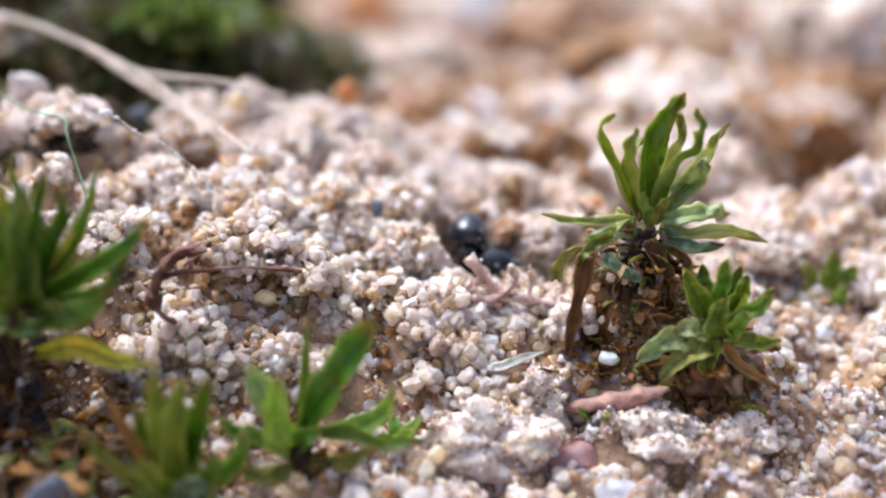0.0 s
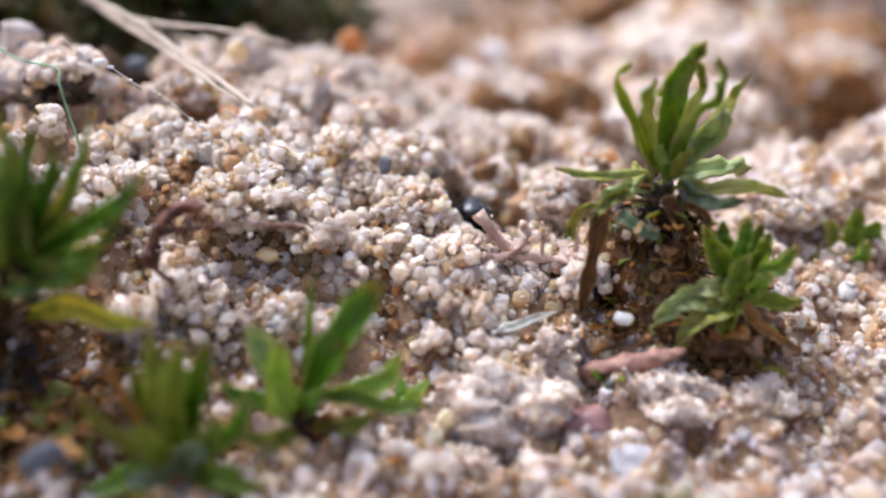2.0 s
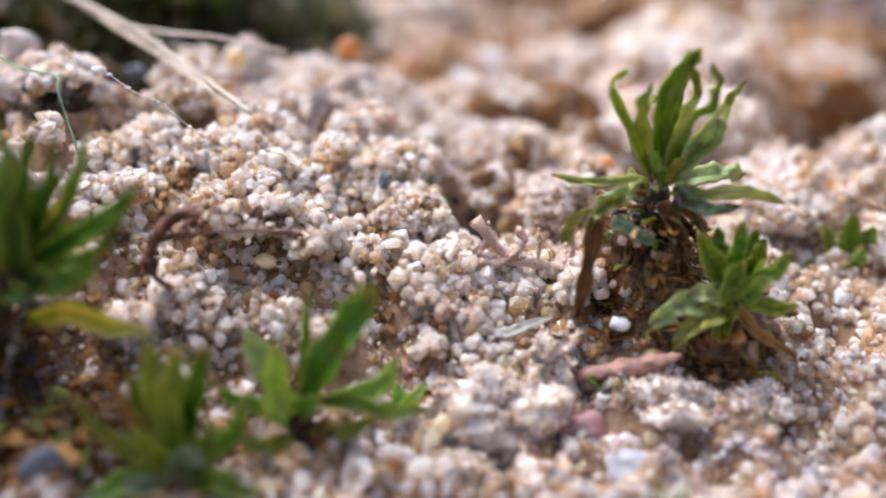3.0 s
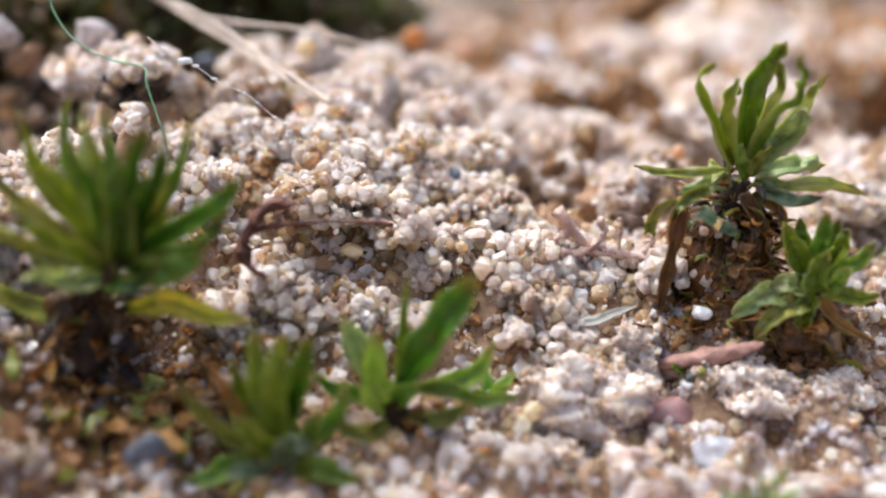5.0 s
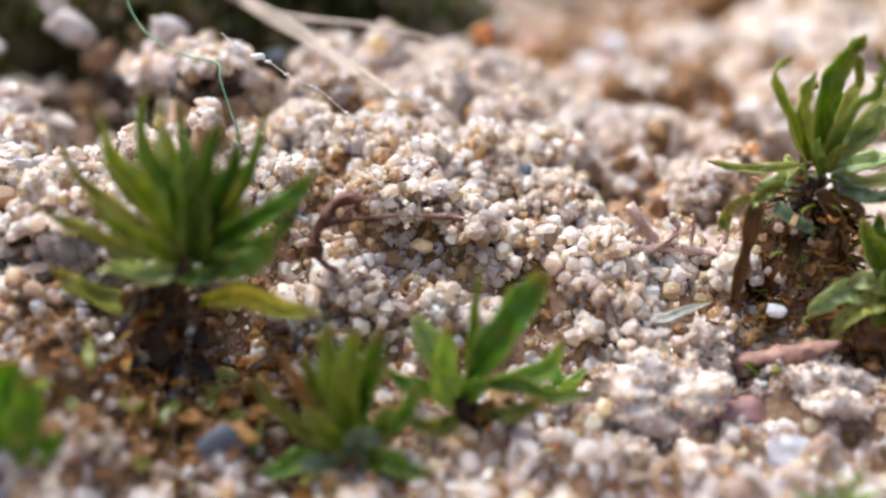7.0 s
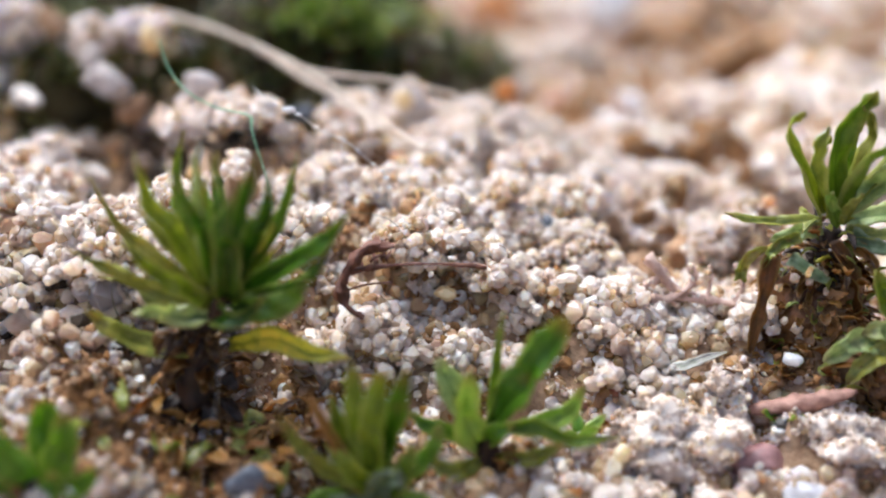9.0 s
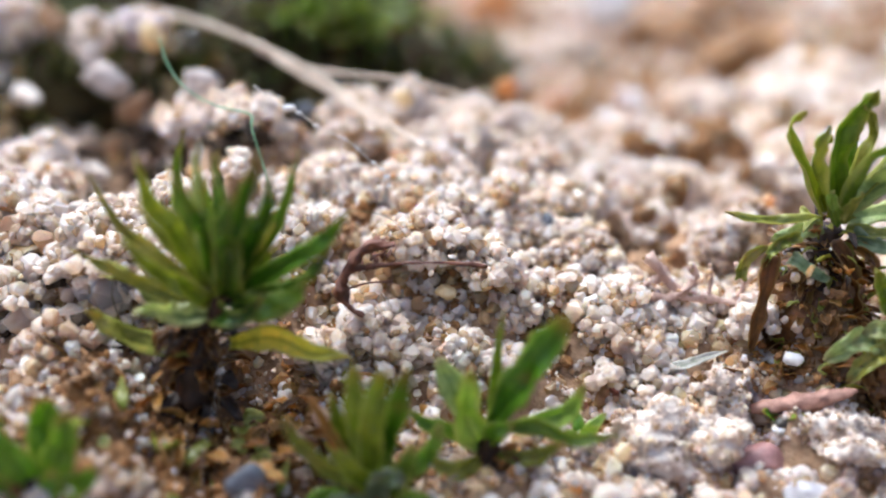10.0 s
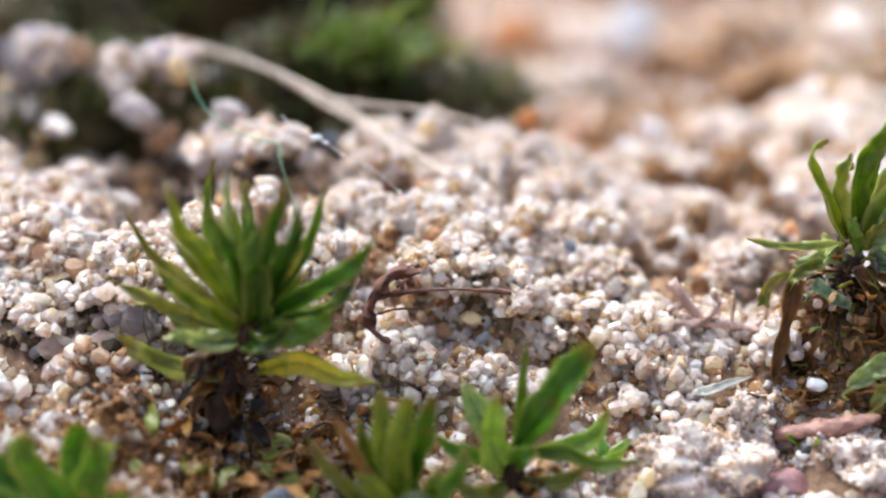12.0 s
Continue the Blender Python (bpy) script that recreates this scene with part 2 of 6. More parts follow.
RED = plain_material("red_grain", (0.58, 0.22, 0.13), (0.82, 0.48, 0.34), 3.0, 0.35, 0.3, 0.03, milky=0.7)
YELLOW = plain_material("yellow_grain", (0.74, 0.56, 0.26), (0.90, 0.78, 0.54), 3.0, 0.3, 0.3, 0.03, milky=0.7)
WHITE = plain_material("white_grain", (0.80, 0.79, 0.79), (0.93, 0.92, 0.92), 3.0, 0.3, 0.3, 0.03, milky=0.7)
PALE = plain_material("pale_stone", (0.36, 0.28, 0.23), (0.72, 0.66, 0.62), 1.3, 0.7, 0.8, 0.08)
LILAC = plain_material("lilac_sediment", (0.42, 0.34, 0.36), (0.68, 0.60, 0.62), 2.0, 0.7, 0.8, 0.08)
CHITIN = plain_material("black_chitin", (0.006, 0.007, 0.010), (0.014, 0.016, 0.022), 6.0, 0.24, 0.15, 0.01, coat=0.3)
# almost black: the shade between the cushion's leaves is in this colour
CUSHION = plain_material("shade_dark_cushion_body", (0.006, 0.006, 0.002), (0.05, 0.034, 0.010), 0.8, 0.85, 0.9, 0.3, shine=0.1)


# ---- shaping helpers ----
rng = np.random.default_rng(7)


def mesh_object(name, verts, faces, mat, parent=None, uvs=None, smooth=True):
    me = bpy.data.meshes.new(name)
    me.from_pydata([Vector(v) * MM for v in verts], [], faces)
    if smooth:
        me.polygons.foreach_set("use_smooth", [True] * len(me.polygons))
    if uvs:
        layer = me.uv_layers.new(name="uv")
        for loop in me.loops:
            layer.data[loop.index].uv = uvs[loop.vertex_index]
    me.materials.append(mat)
    ob = new(name, me)
    ob.parent = parent
    return ob


def part(name, bm, mat, parent, label="", smooth=True):
    """One bmesh, drawn in millimetres, as one mesh object under a thing or a part."""
    me = bpy.data.meshes.new(name)
    bm.transform(Matrix.Scale(MM, 4))
    bm.to_mesh(me)
    bm.free()
    if smooth:
        me.polygons.foreach_set("use_smooth", [True] * len(me.polygons))
    me.materials.append(mat)
    ob = new(name, me)
    ob.parent = parent
    if label:
        tagged(ob, label)
    return ob


def thing(name, place, label, category, group="", turn=0.0):
    """The empty at a thing's base, at a place in millimetres."""
    ob = new(name)
    ob.empty_display_size = MM
    ob.matrix_basis = pose(*(Vector(place) * MM), 0, 0, turn)
    return tagged(ob, label, category, group)


def glide(points, steps):
    """A smooth line through a few points."""
    p = [Vector(q) for q in points]
    p = [2 * p[0] - p[1], *p, 2 * p[-1] - p[-2]]
    line = []
    for a, b, c, d in zip(p, p[1:], p[2:], p[3:]):
        for k in range(steps):
            s = k / steps
            line.append(0.5 * (2 * b + (c - a) * s + (2 * a - 5 * b + 4 * c - d) * s * s + (3 * b - 3 * c + d - a) * s**3))
    return [*line, p[-2]]


def tube(points, radius, steps=6, sides=6, rough=0.0):
    """A tapered tube through points; radius is a function of 0..1 or a number. Returns vertices and faces."""
    line = glide(points, steps)
    verts, faces = [], []
    up = Vector((0.3, 0.2, 0.93)).normalized()
    for i, q in enumerate(line):
        way = (line[min(i + 1, len(line) - 1)] - line[max(i - 1, 0)]).normalized()
        a = way.cross(up).normalized()
        b = a.cross(way)
        r = radius(i / (len(line) - 1)) if callable(radius) else radius
        for k in range(sides):
            w = 2 * math.pi * k / sides
            rr = r * (1 + rough * noise.noise(Vector((q.x * 3 + k, q.y * 3, q.z * 3))))
            verts.append(q + (a * math.cos(w) + b * math.sin(w)) * rr)
        if i:
            for k in range(sides):
                j, m = (i - 1) * sides, (k + 1) % sides
                faces.append((j + k, j + m, j + sides + m, j + sides + k))
    faces.append(tuple(range(sides))[::-1])
    faces.append(tuple(len(verts) - sides + k for k in range(sides)))
    return verts, faces


def tube_object(name, points, radius, mat, parent=None, label="", **more):
    ob = mesh_object(name, *tube(points, radius, **more), mat, parent)
    return tagged(ob, label) if label else ob


def leaf_shape(length, width, rise, fold=25.0, twist=0.0, bend=0.0, blunt=0.6, n=10, thick=0.028, wavy=0.0, face=0.0):
    """A keeled leaf that leaves the stem along +y. rise: its elevation in degrees at base, middle and tip."""
    us = (-1.0, -0.5, 0.0, 0.5, 1.0)
    top, low, uv = [], [], []
    y = z = x = 0.0
    own = length * 37.0 + width * 91.0 + rise[0]
    for i in range(n + 1):
        s = i / n
        e = (rise[0] + (rise[1] - rise[0]) * 2 * s) if s < 0.5 else (rise[1] + (rise[2] - rise[1]) * (2 * s - 1))
        e = radians(e)
        way, normal = Vector((0, math.cos(e), math.sin(e))), Vector((0, -math.sin(e), math.cos(e)))
        w = width * 0.5 * max(0.04, min(1.0, 0.35 + 2.2 * s) * (1 - s**2.2) ** blunt)
        w *= 1 + 0.3 * noise.noise(Vector((s * 4.0, own, 0.0)))
        f = radians(fold) * (1 - 0.3 * s)
        roll = radians(face + twist * s)
        for u in us:
            side = u * w * math.cos(f)
            lift = abs(u) * w * math.sin(f) + wavy * w * math.sin(9 * s + 2 * u) + 0.35 * w * noise.noise(Vector((s * 5.0, own, u * 1.3)))
            sx = side * math.cos(roll) - lift * math.sin(roll)
            sn = side * math.sin(roll) + lift * math.cos(roll)
            p = Vector((x + sx, y, z)) + normal * sn
            top.append(p)
            t = thick * (1.0 if abs(u) < 1 else 0.4) * (1.6 if u == 0 else 1)
            low.append(p - normal * t)
            uv.append((u * 0.5 + 0.5, s))
        x += bend * length / n * s
        y += math.cos(e) * length / n
        z += math.sin(e) * length / n
    m, c = len(top), len(us)
    faces = []
    for i in range(n):
        for k in range(c - 1):
            a = i * c + k
            faces.append((a, a + 1, a + c + 1, a + c))
            faces.append((m + a, m + a + c, m + a + c + 1, m + a + 1))
        a, b = i * c, i * c + c - 1
        faces += [(a, a + c, m + a + c, m + a), (b, m + b, m + b + c, b + c)]
    for k in range(c - 1):
        faces.append((k, m + k, m + k + 1, k + 1))
        a = n * c + k
        faces.append((a, a + 1, m + a + 1, m + a))
    return top + low, faces, uv + uv


def add_leaf(plant, at, azimuth, length, width, rise, mat, roll=0.0, name="leaf", label="", **more):
    """A leaf on its plant: azimuth is the compass turn in degrees, 0 away from the camera side (+y), 90 to -x."""
    ob = mesh_object(name, *leaf_shape(length, width, rise, **more)[:2], mat, plant, leaf_shape(length, width, rise, **more)[2])
    ob.matrix_basis = pose(*(Vector(at) * MM), 0, roll, azimuth)
    return tagged(ob, label) if label else ob


def blade(plant, points, width, mat, facing=(0.0, -0.8, 0.6), cup=0.35, blunt=0.7, start=0.5, name="leaf", label="", ruffle=0.12, thick=0.03, twist=0.0):
    """A curved leaf along a few points in the world's millimetres; its hollow side looks along facing."""
    line = glide(points, 6)
    us = (-1.0, -0.6, -0.2, 0.2, 0.6, 1.0)
    n, c = len(line) - 1, len(us)
    own = points[0][0] * 13.7 + points[-1][2] * 5.1
    top, low, uv = [], [], []
    for i, q in enumerate(line):
        s = i / n
        way = (line[min(i + 1, n)] - line[max(i - 1, 0)]).normalized()
        face = Vector(facing)
        face = (face - way * face.dot(way)).normalized()
        face.rotate(Matrix.Rotation(radians(twist * s), 3, way))
        side = way.cross(face)
        w = width * 0.5 * max(0.05, min(1.0, start + 2.0 * s) * (1 - s**2.4) ** blunt) * (1 + 0.25 * noise.noise(Vector((s * 5, own, 0))))
        for u in us:
            lift = cup * w * u * u + ruffle * width * noise.noise(Vector((s * 6, own, u * 1.5)))
            edge = 1 + 0.22 * noise.noise(Vector((s * 11, own, u * 0.8)))
            p = q + side * (u * w * edge) + face * lift
            top.append(p)
            low.append(p - face * thick * (1.5 if abs(u) < 0.3 else 0.8))
            uv.append((u * 0.5 + 0.5, s))
    m, faces = len(top), []
    for i in range(n):
        for k in range(c - 1):
            t = i * c + k
            faces += [(t, t + 1, t + c + 1, t + c), (m + t, m + t + c, m + t + c + 1, m + t + 1)]
        t, o = i * c, i * c + c - 1
        faces += [(t, t + c, m + t + c, m + t), (o, m + o, m + o + c, o + c)]
    for k in range(c - 1):
        t = n * c + k
        faces += [(k, m + k, m + k + 1, k + 1), (t, t + 1, m + t + 1, m + t)]
    inner = plant.matrix_basis.inverted()
    ob = mesh_object(name, [(inner @ (v * MM)) / MM for v in top + low], faces, mat, plant, uv + uv)
    return tagged(ob, label) if label else ob


def rough_ball(size, seed, level=3, lumps=0.25, per=1.2, flat=0, near=0.6):
    """A stone or clod: a ball cut by a few flat faces and roughened."""
    bm = bmesh.new()
    bmesh.ops.create_icosphere(bm, subdivisions=level, radius=1.0)
    pick = random.Random(seed)
    planes = []
    for _ in range(flat):
        d = Vector((pick.gauss(0, 1), pick.gauss(0, 1), pick.gauss(0, 1))).normalized()
        planes.append((d, pick.uniform(near, 0.85)))
    for v in bm.verts:
        for d, far in planes:
            over = v.co.dot(d) - far
            if over > 0:
                v.co -= d * over
        q = v.co * per + Vector((seed * 7.3, seed * 3.1, seed))
        v.co *= 1 + lumps * (noise.noise(q) + 0.5 * noise.noise(q * 2.3) + 0.25 * noise.noise(q * 5))
        v.co = Vector((v.co.x * size[0], v.co.y * size[1], v.co.z * size[2]))
    return bm


# ---- grains of sand ----
def grain_shapes(count, points, seed):
    """Broken quartz: hulls of a few points strewn over uneven balls, so that each has flat faces and corners."""
    shapes = []
    pick = np.random.default_rng(seed)
    for k in range(count):
        d = pick.normal(size=(points, 3))
        d = d / np.linalg.norm(d, axis=1)[:, None] * pick.uniform(0.82, 1.05, (points, 1)) * pick.uniform(0.72, 1.28, 3)
        bm = bmesh.new()
        for q in d:
            bm.verts.new(q)
        made = bmesh.ops.convex_hull(bm, input=bm.verts)
        bmesh.ops.delete(bm, geom=[g for g in made["geom_interior"] if isinstance(g, bmesh.types.BMVert)], context="VERTS")
        bm.verts.index_update()
        v = np.array([w.co[:] for w in bm.verts])
        f = np.array([[w.index for w in g.verts] for g in bm.faces])
        bm.free()
        shapes.append((v - v.mean(0), f))
    return shapes


def turns(count, pick):
    q = pick.normal(size=(count, 4))
    q /= np.linalg.norm(q, axis=1)[:, None]
    w, x, y, z = q.T
    return np.stack([1 - 2 * (y * y + z * z), 2 * (x * y - z * w), 2 * (x * z + y * w), 2 * (x * y + z * w), 1 - 2 * (x * x + z * z),
                     2 * (y * z - x * w), 2 * (x * z - y * w), 2 * (y * z + x * w), 1 - 2 * (x * x + y * y)], -1).reshape(-1, 3, 3)


def grain_mesh(name, centres, sizes, shapes, seed, smooth=False):
    """All grains in one mesh, each an island of its own."""
    pick = np.random.default_rng(seed)
    kind = pick.integers(0, len(shapes), len(centres))
    turn = turns(len(centres), pick)
    vs, fs, base = [], [], 0
    for k, (v, f) in enumerate(shapes):
        mine = np.flatnonzero(kind == k)
        if not len(mine):
            continue
        placed = np.einsum("nij,vj->nvi", turn[mine], v) * sizes[mine, None, None] + centres[mine, None, :]
        vs.append(placed.reshape(-1, 3))
        fs.append((f[None] + base + (np.arange(len(mine)) * len(v))[:, None, None]).reshape(-1, 3))
        base += len(mine) * len(v)
    v, f = np.concatenate(vs) * MM, np.concatenate(fs)
    me = bpy.data.meshes.new(name)
    me.vertices.add(len(v))
    me.vertices.foreach_set("co", v.ravel())
    me.loops.add(f.size)
    me.loops.foreach_set("vertex_index", f.ravel().astype(np.int32))
    me.polygons.add(len(f))
    me.polygons.foreach_set("loop_start", (np.arange(len(f)) * 3).astype(np.int32))
    me.polygons.foreach_set("use_smooth", np.full(len(f), smooth))
    me.update(calc_edges=True)
    me.validate()
    return me


SHAPES = grain_shapes(16, 17, 3) + grain_shapes(10, 34, 4)
SHAPES_FAR = grain_shapes(8, 14, 5)


# ---- the lie of the land ----
def step(a, b, v):
    t = min(1.0, max(0.0, (v - a) / (b - a)))
    return t * t * (3 - 2 * t)


def bell(x, y, cx, cy, rx, ry):
    return math.exp(-(((x - cx) / rx) ** 2) - ((y - cy) / ry) ** 2)


def broad(x, y):
    """The ground without its crumbs, in millimetres."""
    z = -2.2 + 2.2 * step(23, 29.5, y)
    z += 2.9 * bell(x, y, -8, 33, 7, 7 if y < 33 else 13)
    z += 2.2 * step(-9.5, -13, x) * step(18, 23, y)
    z -= 2.0 * step(42, 75, y)
    z += 0.9 * bell(x, y, 5.2, 27.2, 2.2, 1.7)
    return z


def land(x, y):
    z = broad(x, y)
    near = step(130, 60, y) * step(60, 30, abs(x))
    if near > 0:
        z += near * (1.1 * noise.noise(Vector((x / 1.6, y / 1.6, 3.1))) + 0.7 * noise.noise(Vector((x / 0.75, y / 0.75, 9.1))))
        soil = step(0.5, 4.5, x) * step(30.5, 33, y)
        z += near * soil * (1.9 * noise.noise(Vector((x / 3.6, y / 4.5, 8.7))) + 1.1 * noise.noise(Vector((x / 1.9, y / 2.2, 1.7))))
        z += near * step(44, 60, y) * 1.2 * noise.noise(Vector((x / 6, y / 6, 5.5)))
    if -22 < x < 14 and 17 < y < 44:
        z += 0.30 * abs(noise.noise(Vector((x / 0.42, y / 0.42, 2.2))))
    z -= 0.45 * bell(x, y, -5.8, 27.2, 2.2, 1.0) + 0.5 * bell(x, y, 1.9, 28.5, 1.4, 0.5) + 0.4 * bell(x, y, 4.4, 25.8, 1.3, 0.5) + 0.4 * bell(x, y, 1.5, 26.4, 1.2, 0.4)
    z -= 1.5 * bell(x, y, -12.9, 30.6, 1.5, 2.0) + 1.1 * bell(x, y, -6.8, 32.6, 2.8, 1.6) + 0.8 * bell(x, y, -7.6, 30.2, 1.8, 0.9)
    z -= 0.9 * bell(x, y, 10.2, 28.8, 2.2, 1.8)
    z -= 3.2 * bell(x, y, 0.8, 31.2, 1.15, 1.15) + 1.7 * bell(x, y, 0.5, 30.1, 0.5, 0.6)
    z -= 2.2 * bell(x, y, 3.15, 34.3, 0.75, 0.8)
    z -= 3.8 * bell(x, y, 1.4, 39.2, 1.0, 1.7) + 3.2 * bell(x, y, 3.9, 40.6, 1.3, 1.6) + 4.2 * bell(x, y, 14.4, 42.6, 3.0, 2.0)
    z -= 3.0 * bell(x, y, 7.3, 54.0, 2.6, 3.0) + 3.0 * bell(x, y, 12.4, 74.0, 4.0, 5.0) + 2.2 * bell(x, y, 17.5, 49.0, 2.0, 2.0) + 1.6 * bell(x, y, 9.5, 37.0, 0.9, 0.8)
    z -= 3.6 * bell(x, y, -14.2, 32.0, 1.5, 2.0) + 2.4 * bell(x, y, -15.6, 35.0, 2.4, 2.4) + 1.6 * step(-8.0, -9.8, x) * step(34.4, 36.0, y)
    return z


def ground_line(near, far, stepping):
    """Even steps where the camera looks, ever longer ones out to the horizon."""
    line = list(np.arange(near, far, stepping))
    w = stepping
    while line[-1] < 3000:
        w *= 1.6
        line.append(line[-1] + w)
    w = stepping
    while line[0] > -3000:
        w *= 1.6
        line.insert(0, line[0] - w)
    return line


def denser(line, low, high):
    """The same line with a point more between each two in the stretch that the lens looks at closely."""
    return sorted([*line, *((p + q) / 2 for p, q in zip(line, line[1:]) if low < p < high)])


gx, gy = denser(ground_line(-40, 40, 0.4), -20, 13), denser(ground_line(14, 110, 0.4), 18, 42)
verts = [(x, y, land(x, y)) for y in gy for x in gx]
faces = [(j * len(gx) + i, j * len(gx) + i + 1, (j + 1) * len(gx) + i + 1, (j + 1) * len(gx) + i) for j in range(len(gy) - 1) for i in range(len(gx) - 1)]
ground = tagged(mesh_object("ground", verts, faces, SOIL), "pale sandy soil with a small ant burrow", "ground", kind="structure")


# ---- moss ----
def leaf_to(plant, base, tip, width, mat, bow=20.0, name="leaf", label="", **more):
    """A leaf from base to tip, both in the world's millimetres; bow lifts its middle, a negative one cups it upwards."""
    d = Vector(tip) - Vector(base)
    flat = math.hypot(d.x, d.y)
    e, turn = math.degrees(math.atan2(d.z, flat)), math.degrees(math.atan2(-d.x, d.y))
    length = d.length * (1 + abs(bow) / 220)
    inner = (plant.matrix_basis.inverted() @ (Vector(base) * MM)) / MM
    ob = add_leaf(plant, inner, turn - math.degrees(plant.matrix_basis.to_euler().z), length, width, (e + bow, e + 0.25 * bow, e - 1.3 * bow), mat, name=name, label=label, **more)
    return ob


def whorl(plant, centre, count, length, width, rise, mats, pick, spread=0.12, start=0.0, **more):
    """Leaves all round a shoot."""
    width *= 1.05
    for k in range(count):
        az = start + 360.0 * k / count + pick.uniform(-16, 16)
        out = Vector((-math.sin(radians(az)), math.cos(radians(az)), 0)) * spread
        size = pick.uniform(0.85, 1.15)
        tilt = pick.uniform(-9, 9)
        add_leaf(plant, Vector(centre) + out + Vector((0, 0, pick.uniform(-0.15, 0.15))), az, length * size, width * pick.uniform(0.85, 1.2),
                 tuple(r + tilt for r in rise), pick.choice(mats), twist=pick.uniform(-40, 40), face=pick.choice((-1, 1)) * pick.uniform(10, 60), bend=pick.uniform(-0.25, 0.25), fold=pick.uniform(18, 38), **more)


def litter(plant, pick, count, radius, low, high, mats=None, size=(0.6, 1.5), slim=1.0):
    """Dead leaves that hang about a shoot's foot."""
    for k in range(count):
        az = pick.uniform(0, 360)
        r, z = radius * pick.uniform(0.15, 1.0), pick.uniform(low, high)
        out = Vector((-math.sin(radians(az)) * r, math.cos(radians(az)) * r, z))
        e = pick.uniform(-55, 35)
        add_leaf(plant, out, az + pick.uniform(-50, 50), pick.uniform(*size), slim * pick.uniform(0.3, 0.6), (e + 20, e, e - 35), pick.choice(mats or [LEAF_DEAD]),
                 name="dead_leaf", twist=pick.uniform(-80, 80), fold=pick.uniform(5, 45), wavy=0.25, n=7)


def strewn(plant, pick, count, middle, spread_by, size, mats):
    """Scraps of dead leaf lying on the ground about a shoot."""
    base = plant.matrix_basis.translation / MM
    for k in range(count):
        x, y = pick.gauss(middle[0], spread_by[0]), pick.gauss(middle[1], spread_by[1])
        e = pick.uniform(-15, 45)
        add_leaf(plant, Vector((x, y, land(x, y) + pick.uniform(0.0, 0.3))) - base, pick.uniform(0, 360), pick.uniform(*size), pick.uniform(0.22, 0.5), (e, e - 10, e - 45), pick.choice(mats),
                 name="dead_leaf", twist=pick.uniform(-80, 80), face=pick.uniform(-40, 40), fold=pick.uniform(5, 40), wavy=0.3, n=6)


def root_mat(plant, size, at, seed):
    """The dark felt of old leaves and soil from which a shoot rises."""
    part("root_mat", rough_ball(size, seed, 4, 0.35, 1.8), HUMUS, plant, "dark brown matted soil and dead leaves").location = Vector(at) * MM


